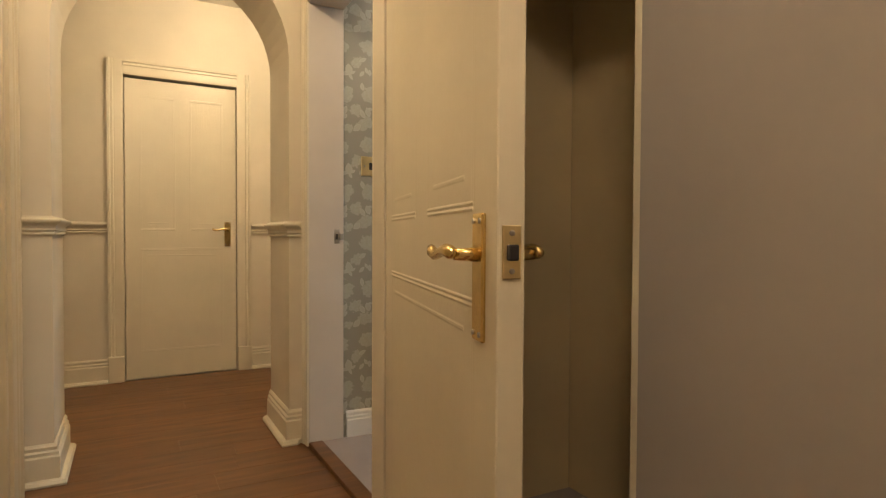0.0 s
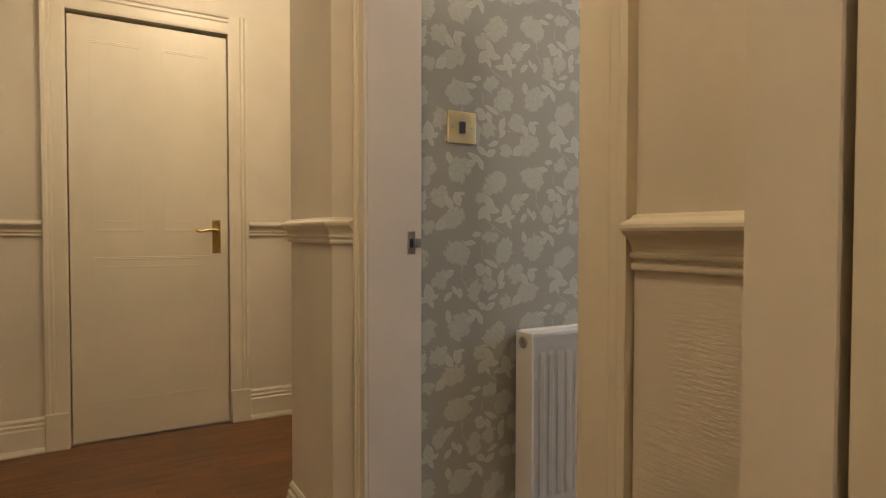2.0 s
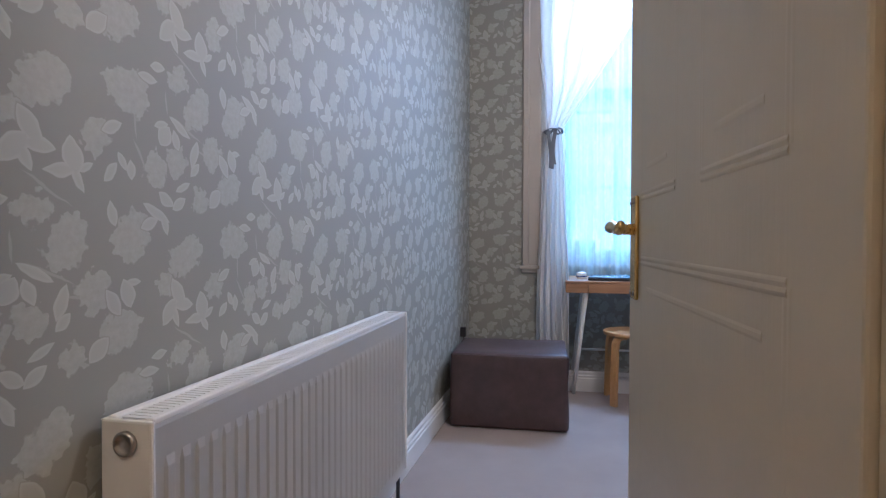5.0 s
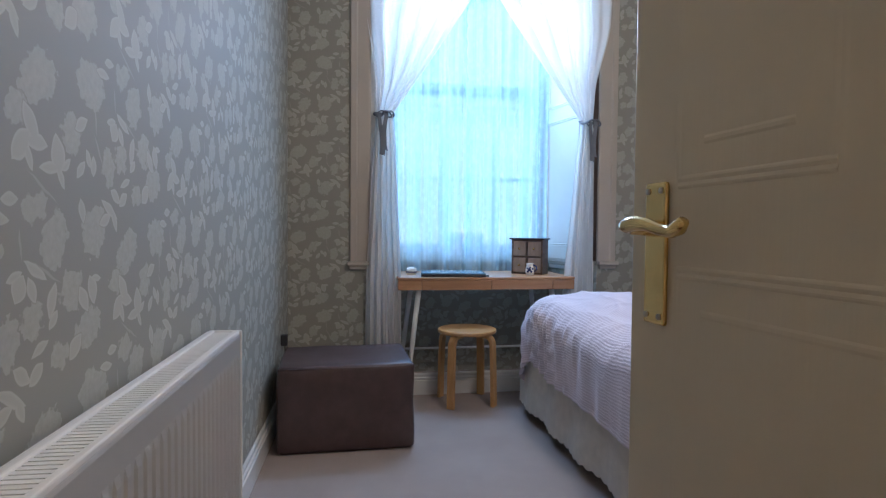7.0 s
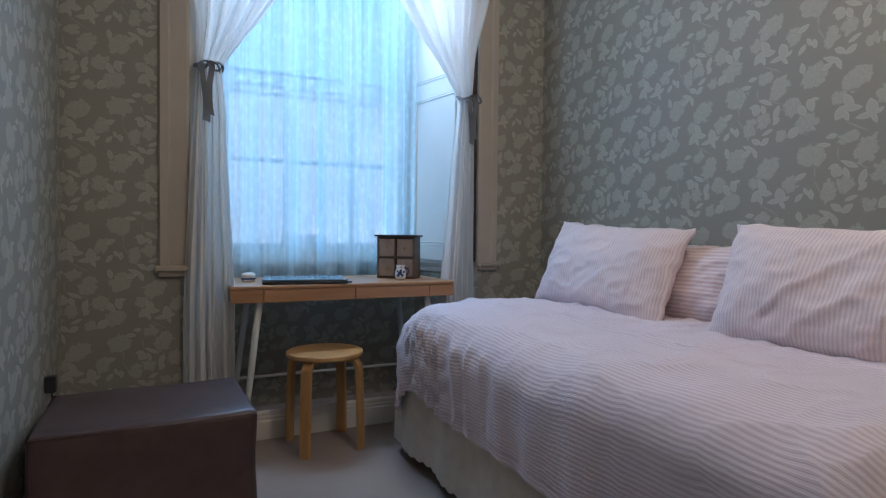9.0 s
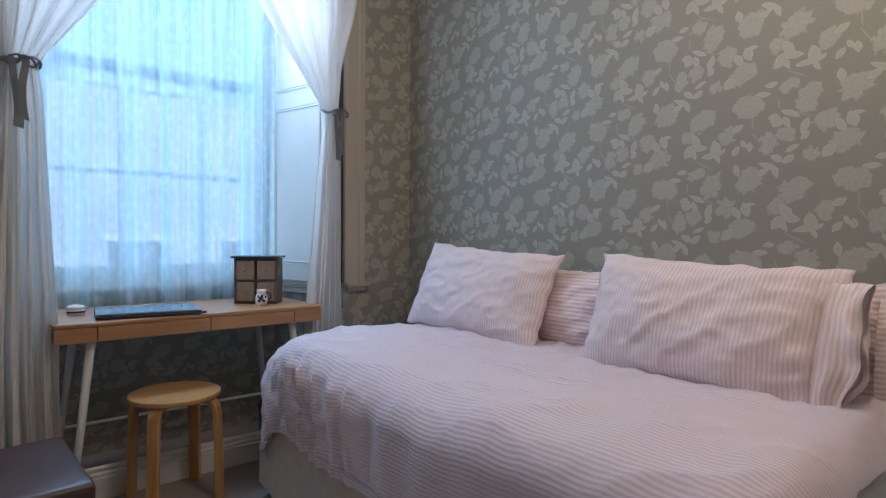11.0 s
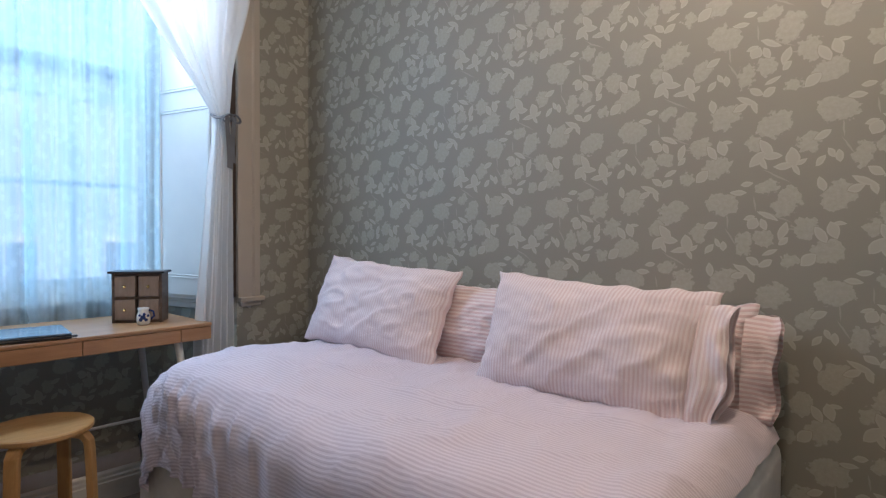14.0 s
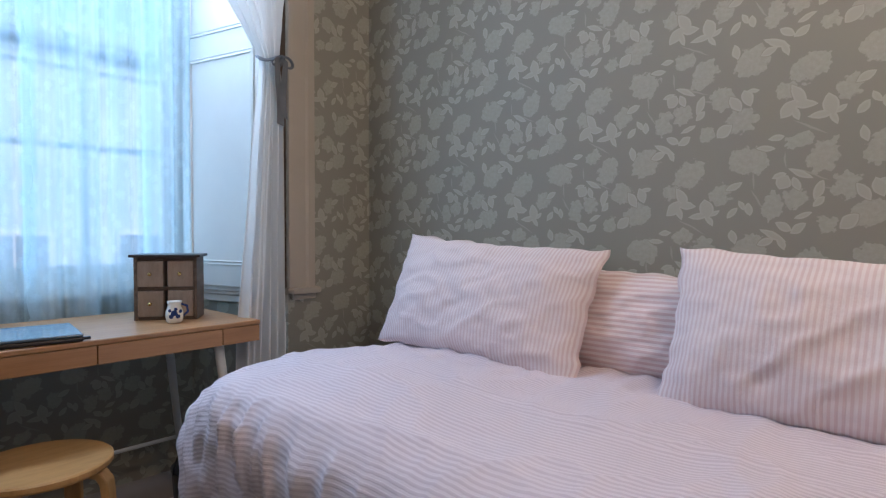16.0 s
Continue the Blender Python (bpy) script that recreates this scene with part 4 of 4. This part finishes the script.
def light_switch():
    x = 1.09
    t = thing("light_switch", pose(x, rad_y(x), 1.383, 0, 0, -1.57), "brass light switch with a black rocker on the wallpaper", "light switch")
    plate = part("plate", box(-0.052, 0.052, -0.007, 0, -0.050, 0.050, 0.0025), PALE_BRASS, t)
    part("rocker", box(-0.010, 0.010, -0.013, -0.006, -0.018, 0.018, 0.002), DARK, t, "black rocker")
    for dx in (-0.034, 0.034):
        part("screw", lathe([(0.004, 0), (0.004, 0.0015), (0.002, 0.002)], 8, m=Matrix.Translation((dx, -0.007, 0)) @ Matrix.Rotation(radians(90), 4, "X")), STEEL, t)


light_switch()


def footstool():
    """Box-shaped pouf in brown leatherette with seams and a sagging top."""
    t = thing("pouf", pose(3.79, 2.365, 0, 0, 0, 1.5), "box-shaped brown leatherette pouf with sewn edges on the carpet", "pouf")
    w, d, h = 0.25, 0.305, 0.395
    b = box(-w, w, -d, d, 0.004, h, 0.022, segments=3)
    bmesh.ops.subdivide_edges(b, edges=b.edges[:], cuts=5, use_grid_fill=True)
    for v in b.verts:
        n = noise.noise((v.co.x * 5, v.co.y * 5, v.co.z * 6))
        top = smoothstep(h - 0.05, h, v.co.z)
        inside = (1 - abs(v.co.x) / w) * (1 - abs(v.co.y) / d)
        v.co.z += -0.022 * top * inside + 0.006 * n * top
        k = 1 + 0.018 * n
        v.co.x *= k + 0.02 * (1 - v.co.z / h)
        v.co.y *= k + 0.012 * (1 - v.co.z / h)
    part("cover", b, LEATHER, t, smooth=True)
    for z in (h - 0.012, 0.02):
        loop = [(sx * (w - 0.004), sy * (d - 0.004), z) for sx, sy in ((-1, -1), (1, -1), (1, 1), (-1, 1), (-1, -1))]
        part("piping", tube(loop, 0.005, 6), LEATHER, t, "sewn piping", True)
    return t


footstool()


def wall_plug():
    t = thing("plug_adaptor", pose(4.12, rad_y(4.12) - 0.002, 0.41), "small dark plug adaptor on the wall above the pouf", "plug")
    part("body", box(-0.018, 0.018, -0.035, 0, -0.03, 0.03, 0.005), DARK, t)
    part("cable", tube([(0, -0.02, -0.03), (0.002, -0.025, -0.12), (0, -0.02, -0.40)], 0.003, 6), DARK, t)


wall_plug()


# ---- bedroom: desk and what stands on it ----
DZ = 0.729


def desk():
    t = thing("desk", pose(4.455, 1.518, 0), "narrow bamboo desk with shallow drawers and white slanted legs", "desk")
    hw = 0.547
    part("desktop", box(-0.16, 0.395, -hw, hw, DZ - 0.016, DZ, 0.004), BAMBOO, t)
    for ya, yb in ((-hw + 0.002, -hw + 0.14), (-hw + 0.143, -0.02), (-0.017, hw - 0.143), (hw - 0.14, hw - 0.002)):
        f = part("drawer_front", box(-0.157, -0.142, ya, yb, DZ - 0.075, DZ - 0.018, 0.002), BAMBOO, t)
    part("tray", box(-0.140, 0.390, -hw + 0.006, hw - 0.006, DZ - 0.073, DZ - 0.0175, 0.003), BAMBOO, t)
    for sy in (-1, 1):
        for x0, x1 in ((-0.10, -0.125), (0.32, 0.345)):
            part("leg", tube([(x0, sy * (hw - 0.13), DZ - 0.074), (x1, sy * (hw - 0.055), 0.0)], [0.017, 0.012], 12), WHITE_METAL, t, "slanted white metal leg", True)
    part("crossbar", tube([(0.338, -hw + 0.08, 0.205), (0.338, hw - 0.08, 0.205)], 0.008, 8), WHITE_METAL, t, "thin white crossbar", True)


desk()


def stool():
    """Round-seated stool on four bent legs."""
    t = thing("stool", pose(4.23, 1.663, 0, 0, 0, 4), "round birch stool with bent honey-coloured legs", "stool")
    h, r = 0.435, 0.172
    part("seat", lathe([(0.001, h - 0.022), (r - 0.004, h - 0.022), (r, h - 0.016), (r, h - 0.004), (r - 0.005, h), (0.001, h)], 40), BIRCH, t, smooth=False)
    for i in range(4):
        a = radians(45 + 90 * i)
        c, s = math.cos(a), math.sin(a)
        path = [(0.075, h - 0.033), (0.130, h - 0.033), (0.152, h - 0.040), (0.166, h - 0.060), (0.170, h - 0.090), (0.176, 0.20), (0.180, 0.0)]
        b = bmesh.new()
        rings = []
        for j, (rr, z) in enumerate(path):
            p0, p1 = path[max(0, j - 1)], path[min(len(path) - 1, j + 1)]
            tx, tz = p1[0] - p0[0], p1[1] - p0[1]
            q = math.hypot(tx, tz)
            nx, nz = -tz / q, tx / q
            ring = []
            for w, e in ((-0.023, -0.011), (0.023, -0.011), (0.023, 0.011), (-0.023, 0.011)):
                R, Z = rr + nx * e, z + nz * e
                if j == len(path) - 1:
                    Z = 0.0
                ring.append(b.verts.new((R * c - w * s, R * s + w * c, Z)))
            rings.append(ring)
        for r0, r1 in zip(rings, rings[1:]):
            for k in range(4):
                b.faces.new((r0[k], r0[(k + 1) % 4], r1[(k + 1) % 4], r1[k]))
        b.faces.new(rings[0][::-1])
        b.faces.new(rings[-1])
        bmesh.ops.recalc_face_normals(b, faces=b.faces[:])
        bmesh.ops.bevel(b, geom=b.edges[:], offset=0.003, segments=1, affect="EDGES")
        part("leg", b, BIRCH, t, "bent birch leg")


stool()


def mini_chest():
    t = thing("small_drawer_chest", pose(4.575, 1.172, DZ, 0, 0, -37), "small wooden chest with four drawers standing on the desk", "drawer chest")
    w, d, h = 0.105, 0.06, 0.225
    for y0 in (-w, w - 0.012):
        part("side_panel", box(-d, d, y0, y0 + 0.012, 0, h, 0.002), OLDWOOD, t)
    for z0 in (0.0, h / 2 - 0.006, h - 0.012):
        part("shelf", box(-d + 0.006, d - 0.007, -w + 0.0125, w - 0.0125, z0, z0 + 0.012, 0.002), OLDWOOD, t)
    part("back_panel", box(d - 0.006, d - 0.001, -w + 0.0125, w - 0.0125, 0.001, h - 0.001), OLDWOOD, t)
    part("top_board", box(-d - 0.012, d + 0.004, -w - 0.014, w + 0.014, h, h + 0.010, 0.003), plain("dark_top", (0.035, 0.028, 0.028), 0.4), t, "dark overhanging top board")
    for y0, y1 in ((-w + 0.013, -0.007), (0.007, w - 0.013)):
        for z0, z1 in ((0.013, h / 2 - 0.007), (h / 2 + 0.007, h - 0.013)):
            dr = part("drawer", box(-d - 0.003, d - 0.01, y0, y1, z0, z1, 0.003), DRAWERWOOD, t, "pale wooden drawer")
            part("knob", lathe([(0.003, 0), (0.003, 0.006), (0.007, 0.009), (0.006, 0.014), (0.002, 0.016)], 12, m=Matrix.Translation((-d - 0.002, (y0 + y1) / 2, (z0 + z1) / 2)) @ Matrix.Rotation(radians(-90), 4, "Y")), BRASS, dr, "small brass knob", True)


mini_chest()


def jug():
    t = thing("jug", pose(4.447, 1.212, DZ, 0, 0, -25), "small white and blue ceramic jug in front of the chest", "jug")
    prof = [(0.020, 0), (0.026, 0.006), (0.029, 0.022), (0.028, 0.042), (0.022, 0.056), (0.021, 0.064), (0.025, 0.076), (0.022, 0.076), (0.018, 0.066), (0.016, 0.03), (0.001, 0.012)]
    body = part("body", lathe(prof, 24), CERAMIC, t, smooth=True)
    part("handle", tube([(0.0, -0.020, 0.066), (0.0, -0.040, 0.058), (0.0, -0.043, 0.038), (0.0, -0.027, 0.022)], 0.004, 8), BLUE, t, smooth=True)
    b = bmesh.new()
    for a, z, r in ((180, 0.036, 0.011), (205, 0.025, 0.008), (160, 0.025, 0.008), (190, 0.05, 0.006), (150, 0.045, 0.006), (225, 0.042, 0.007)):
        lathe([(r, 0), (r * 0.8, 0.0012), (0.001, 0.002)], 10, b, Matrix.Rotation(radians(a), 4, "Z") @ Matrix.Translation((0.0278, 0, z)) @ Matrix.Rotation(radians(90), 4, "Y"))
    part("blue_pattern", b, BLUE, t, "blue painted flowers")


jug()


def laptop():
    t = thing("laptop", pose(4.445, 1.712, DZ, 0, 0, -8), "closed dark laptop lying on the desk", "laptop")
    part("base", box(-0.13, 0.13, -0.195, 0.195, 0.002, 0.014, 0.004), DARK, t)
    part("lid", box(-0.13, 0.13, -0.195, 0.195, 0.015, 0.024, 0.004), plain("blue_grey_lid", (0.10, 0.16, 0.22), 0.22), t, "smooth blue-grey lid")
    part("plug", box(-0.115, -0.10, -0.215, -0.194, 0.004, 0.012, 0.002), DARK, t)


laptop()


def pot():
    t = thing("trinket_pot", pose(4.585, 1.955, DZ), "small white lidded ceramic trinket pot on the desk", "pot")
    part("pot", lathe([(0.028, 0), (0.033, 0.004), (0.034, 0.022), (0.032, 0.026), (0.001, 0.026)], 24), CERAMIC, t, smooth=True)
    part("lid", lathe([(0.034, 0.0265), (0.035, 0.032), (0.028, 0.040), (0.010, 0.044), (0.001, 0.0445)], 24), CERAMIC, t, "domed lid", True)
    part("band", lathe([(0.0345, 0.010), (0.0349, 0.012), (0.0349, 0.016), (0.0345, 0.018)], 24), BLUE, t)


pot()


def waste_bin():
    t = thing("waste_bin", pose(4.20, 1.22, 0), "dark wire-rimmed waste bin under the desk", "bin")
    part("bucket", lathe([(0.085, 0.003), (0.105, 0.30), (0.108, 0.305), (0.102, 0.30), (0.082, 0.01), (0.001, 0.01)], 28), DARK, t, smooth=True)
    part("hoop", tube([(0, 0.107 * math.cos(a), 0.30 + 0.10 * math.sin(a)) for a in [math.pi * i / 16 for i in range(17)]], 0.004, 6), DARK, t, "thin wire hoop handle", True)


waste_bin()


# ---- bedroom: bed ----
BX0, BX1, BY0, BY1, BTOP = 2.08, 4.03, 0.43, 1.385, 0.60


def bed():
    t = thing("bed", pose((BX0 + BX1) / 2, (BY0 + BY1) / 2, 0), "single divan bed with a cream valance against the wall", "bed")
    hx, hy = (BX1 - BX0) / 2, (BY1 - BY0) / 2
    part("divan_base", box(-hx + 0.03, hx - 0.03, -hy + 0.02, hy - 0.03, 0.10, 0.36, 0.015), VALANCE, t)
    part("mattress", box(-hx, hx, -hy, hy, 0.362, BTOP - 0.02, 0.05, segments=4), SHEET, t, "white sheeted mattress", True)
    for sx in (-1, 1):
        for sy in (-1, 1):
            part("leg", lathe([(0.022, 0), (0.026, 0.01), (0.026, 0.098)], 12, m=Matrix.Translation((sx * (hx - 0.12), sy * (hy - 0.12), 0.0))), DARK, t)

    def skirt(u, v):
        run_ = u * (2 * hx + 2 * hy)
        if run_ < 2 * hx:
            x, y, ox, oy = -hx + run_, hy, 0, 1
        else:
            x, y, ox, oy = hx, hy - (run_ - 2 * hx), 1, 0
        z = 0.37 - 0.305 * v
        w = 0.010 * math.sin(run_ * 19) + 0.014 * noise.noise((run_ * 3.1, z * 2, 1.7)) + 0.02 * v
        if v > 0.985:
            z -= 0.012 * abs(math.sin(run_ * 52))
        return (x + ox * w, y + oy * w, z)

    part("valance", sheet(240, 12, skirt), VALANCE, t, "cream bed valance with a scalloped hem")


bed()


def duvet():
    t = thing("duvet", pose(0, 0, 0), "pink and white striped duvet spread over the bed, rumpled", "duvet")
    xe, ye, top, x_near, bend = 3.935, 1.305, 0.625, 2.19, 0.15
    x_lo, back = 2.05, 0.50
    over_x, over_y = 0.38, 0.40
    wx, wy = xe + over_x - x_lo, ye + over_y - back

    def place(u, v):
        a, c = x_lo + wx * u, back + wy * v
        # the flat top has rounded corners; d is how far the cloth hangs beyond them
        turn = bend * smoothstep(xe - 0.8, xe - bend, a)
        dx, dy = max(0.0, a - xe + turn) - max(0.0, x_near - a), max(0.0, c - ye + turn)
        reach = math.hypot(dx, dy)
        d = max(0.0, reach - turn)
        puff = 0.034 * smoothstep(0, 0.25, ye - c + 0.1) * smoothstep(0, 0.3, xe - a + 0.1)
        swell = 0.015 * noise.noise((a * 2.2, c * 2.6, 3.0)) + 0.006 * noise.noise((a * 6.0, c * 7.0, 8.0))
        crease = 0.010 * (1 - abs(noise.noise((a * 2.2 + 0.8 * c, c * 4.0, 5.5)))) ** 7 + 0.005 * (1 - abs(noise.noise((a * 5.0 - 2 * c, c * 5.0 + a, 2.5)))) ** 9
        crease += 0.0045 * (1 - abs(noise.noise((a * 6 + 3 * c, c * 7 - 2 * a, 9.5)))) ** 10 + 0.0015 * (1 - abs(noise.noise((a * 15, c * 11 + 4 * a, 1.2)))) ** 8
        # puckers where the pillows press, and the long fold that runs with the stripes
        crease += 0.012 * smoothstep(0.34, 0.05, c - 0.66) * noise.noise((a * 19, c * 5, 4.0))
        line = c - 1.01 + 0.05 * (a - 3.1)
        crease += 0.005 * (math.exp(-(line / 0.009) ** 2) + 0.7 * math.exp(-((line - 0.035) / 0.008) ** 2)) * smoothstep(2.4, 2.7, a) * smoothstep(3.62, 3.4, a)
        x, y, z = a, c, top + puff + swell + crease + 0.034 * smoothstep(3.15, 3.75, a) * smoothstep(0.66, 1.0, c)
        if d > 0:
            ox, oy = dx / reach, dy / reach
            x, y = min(max(a, x_near), xe - turn) + turn * ox, min(c, ye - turn) + turn * oy
            r = 0.11
            if d < r * 1.5708:
                ang = d / r
                out, down = r * math.sin(ang), r * (1 - math.cos(ang))
            else:
                out, down = r, r + (d - r * 1.5708)
            hang = smoothstep(0.06, 0.30, d)
            along = a if dy > abs(dx) else c
            corner = 2 * min(abs(dx), dy) / (reach + 1e-6)
            fold = (0.005 * math.sin(along * 27 + 3 * math.sin(along * 4)) + 0.014 * noise.noise((along * 4, d * 1.5, 2.0)) + 0.006 * noise.noise((along * 16, d * 3, 6.0))) * hang
            pleat = smoothstep(0.02, 0.16, d) * smoothstep(3.0, 3.7, a)
            fold += 1.25 * pleat * (0.010 * noise.noise((a * 17, c * 17, 3.0)) + 0.014 * noise.noise((along * 9, d, 7.0)) + 0.024 * (1 - abs(noise.noise((along * 12 + 3 * d, d * 1.5, 5.0)))) ** 5 - 0.008)
            out += fold + 0.012 * hang + 0.02 * corner * hang
            x, y, z = x + ox * out, y + oy * out, z - down
        return (x, y, z)

    part("cover", sheet(270, 170, place, uv=lambda u, v: (wx * u, wy * v)), DUVET, t)
    part("hem", sheet(200, 2, lambda u, v: Vector(place(u, 1.0)) + Vector((0, 0.003, 0.03 * v - 0.002)), uv=lambda u, v: (wx * u, 0.03 * v)), DUVET, t, "stitched hem of the duvet cover")
    return t


duvet()


def pillow(name_label, w, h, thick, m, seed, material, group="pillows on the bed"):
    """A soft pillow standing on its long edge: width along x, height along z, plump along y."""
    t = thing("pillow", m, name_label, "pillow", group)
    b = bmesh.new()
    layer = b.loops.layers.uv.new("UVMap")
    nu, nv = 64, 44
    for sg in (1, -1):
        grid = []
        for i in range(nu + 1):
            row = []
            for j in range(nv + 1):
                p, q = 2 * i / nu - 1, 2 * j / nv - 1
                plump = ((1 - abs(p) ** 2.6) * (1 - abs(q) ** 2.4)) ** 0.62
                pin = 1 - 0.075 * (1 - abs(p) ** 2) * abs(q) ** 3
                pinx = 1 - 0.05 * (1 - abs(q) ** 2) * abs(p) ** 3
                n1 = noise.noise((p * 2.2 + seed, q * 2.0, sg * 3.0))
                n2 = noise.noise((p * 6 + seed, q * 5, sg * 1.0 + 2))
                ridge = (1 - abs(noise.noise((p * 2.5 + q * 1.6 + seed, q * 2.6 - p, 6.0)))) ** 8
                edge = max(abs(p), abs(q)) ** 8
                y = sg * (thick / 2 * plump * (1 + 0.16 * n1) + (0.005 * n2 + 0.009 * ridge + 0.003 * (1 - abs(noise.noise((p * 5 - q * 2 + seed, q * 3 + p * 3, 3.0 + sg)))) ** 9 + 0.0015 * noise.noise((p * 13 + seed, q * 11, sg * 2.0))) * plump ** 0.5) + 0.012 * edge * noise.noise((p * 4 + seed, q * 4, 9))
                x = p * w / 2 * pinx + 0.010 * edge * noise.noise((p * 5, q * 5 + seed, 2))
                z = (q + 1) * h / 2 * pin + (1 - pin) * h / 2 + 0.010 * edge * noise.noise((p * 5 + seed, q * 5, 7))
                row.append(b.verts.new((x, y, z)))
            grid.append(row)
        for i in range(nu):
            for j in range(nv):
                idx = ((i, j), (i + 1, j), (i + 1, j + 1), (i, j + 1))
                if sg > 0:
                    idx = idx[::-1]
                f = b.faces.new([grid[a][c] for a, c in idx])
                f.smooth = True
                for loop, (a, c) in zip(f.loops, idx):
                    loop[layer].uv = (a / nu * w, c / nv * h)
    bmesh.ops.remove_doubles(b, verts=b.verts[:], dist=0.0006)
    part("cushion", b, material, t)
    return t


PINK_ACROSS = striped("pink_striped_cotton_across", (0.82, 0.71, 0.69), (0.67, 0.46, 0.44), 0.015, "V")


def open_end(parent, x, h, reach, seed, material):
    """The loose, crumpled open end of a pillowcase, beyond the cushion's edge."""
    for side in (1, -1):
        def flap(u, v):
            q = 2 * v - 1
            wave = noise.noise((u * 2 + seed, v * 5.0, side * 2.0))
            y = side * (0.055 * (1 - q * q) ** 0.5 + 0.006) * (1 - 0.3 * u) + 0.030 * u * wave + 0.007 * math.sin(v * 15 + seed) * u
            return (x - reach * u * (1 + 0.25 * noise.noise((v * 4, seed, 1.0))) + 0.006 * math.sin(v * 11 + seed) * u, y, 0.012 + (h - 0.03) * v + 0.012 * u * wave)
        part("open_end", sheet(14, 40, flap, uv=lambda u, v: (u * reach, v * h)), material, parent, "crumpled open end of the pillowcase")


# back row, leaning on the wall, then the two in front
pillow("pink striped pillow leaning on the wallpapered wall", 0.70, 0.36, 0.15, pose(3.70, 0.500, 0.622, 10, 0, 0), 1.3, PINK)
pillow("pink striped pillow lying behind the front pillows", 0.72, 0.33, 0.17, pose(3.00, 0.545, 0.622, 14, 0, 0), 4.7, PINK_ACROSS)
p = pillow("pink striped pillow with a rumpled open end", 0.58, 0.34, 0.20, pose(2.43, 0.53, 0.612, 9, 0, 1), 8.1, PINK_ACROSS)
open_end(p, -0.26, 0.33, 0.08, 2.0, PINK_ACROSS)
pillow("pink and white striped pillow propped up at the head", 0.79, 0.41, 0.18, pose(3.570, 0.700, 0.640, 22, -3, 0), 12.9, PINK)
p = pillow("large pink and white striped pillow propped up in front", 0.74, 0.405, 0.19, pose(2.585, 0.738, 0.622, 20, -2, 0), 17.7, PINK)
open_end(p, -0.33, 0.385, 0.08, 6.0, PINK)


# ---- lamps, hung above ----
def pendant(x, y, z, label):
    t = thing("ceiling_light", pose(x, y, CEIL), label, "ceiling light", "ceiling lights")
    part("rose", lathe([(0.05, -0.03), (0.05, -0.004), (0.04, 0.0)], 20), WHITE, t, smooth=True)
    part("lamp_holder", tube([(0.0, 0, z - CEIL + 0.075), (0, 0, -0.03)], 0.016, 12), WHITE, t, "white lamp holder")


pendant(0.60, 3.62, 2.64, "unseen hall ceiling lamp with a white holder")
pendant(-0.05, -0.10, 2.48, "unseen hall ceiling lamp with a white holder")
# unseen holder for the added middle bulb
pendant(0.05, 1.85, 2.50, "unseen hall ceiling lamp with a white holder")
pendant(2.1, 1.25, 2.50, "bedroom ceiling lamp with a white holder")


# ---- outside ----
def facade():
    t = thing("house", pose(13.5, 0, 0), "pale stone house across the yard with sash windows", "house")
    part("wall", box(0, 0.4, -9, 11, -3, 4.0), STONE, t)
    part("string_course", box(-0.08, 0.0, -9, 11, 3.75, 3.95, 0.01), STONE, t)
    part("roof", prism([(-0.3, 4.0), (3.0, 5.0), (3.0, 4.0)], -11, 9, None, Matrix.Rotation(radians(90), 4, "X")), plain("slate", (0.12, 0.125, 0.14), 0.7, 0, 0.2, 3), t, "slate roof")
    pane_m = plain("dark_pane", (0.20, 0.27, 0.33), 0.1)
    for y in (-6.2, -4.2, -2.2, -0.2, 1.8, 3.8, 5.8, 7.8):
        for z in (-0.9,):
            wd = part("window", box(-0.03, -0.002, y - 0.52, y + 0.52, z - 0.05, z + 1.95, 0.01), WHITE, t)
            for ya in (-0.46, 0.02):
                for za in (0.03, 0.98):
                    part("pane", box(-0.045, -0.028, y + ya, y + ya + 0.44, z + za, z + za + 0.88, 0.004), pane_m, wd)
    structure("ground", box(5.26, 60, -40, 40, -3.1, -3.0), GROUND, "plain paved yard outside", "ground")


facade()
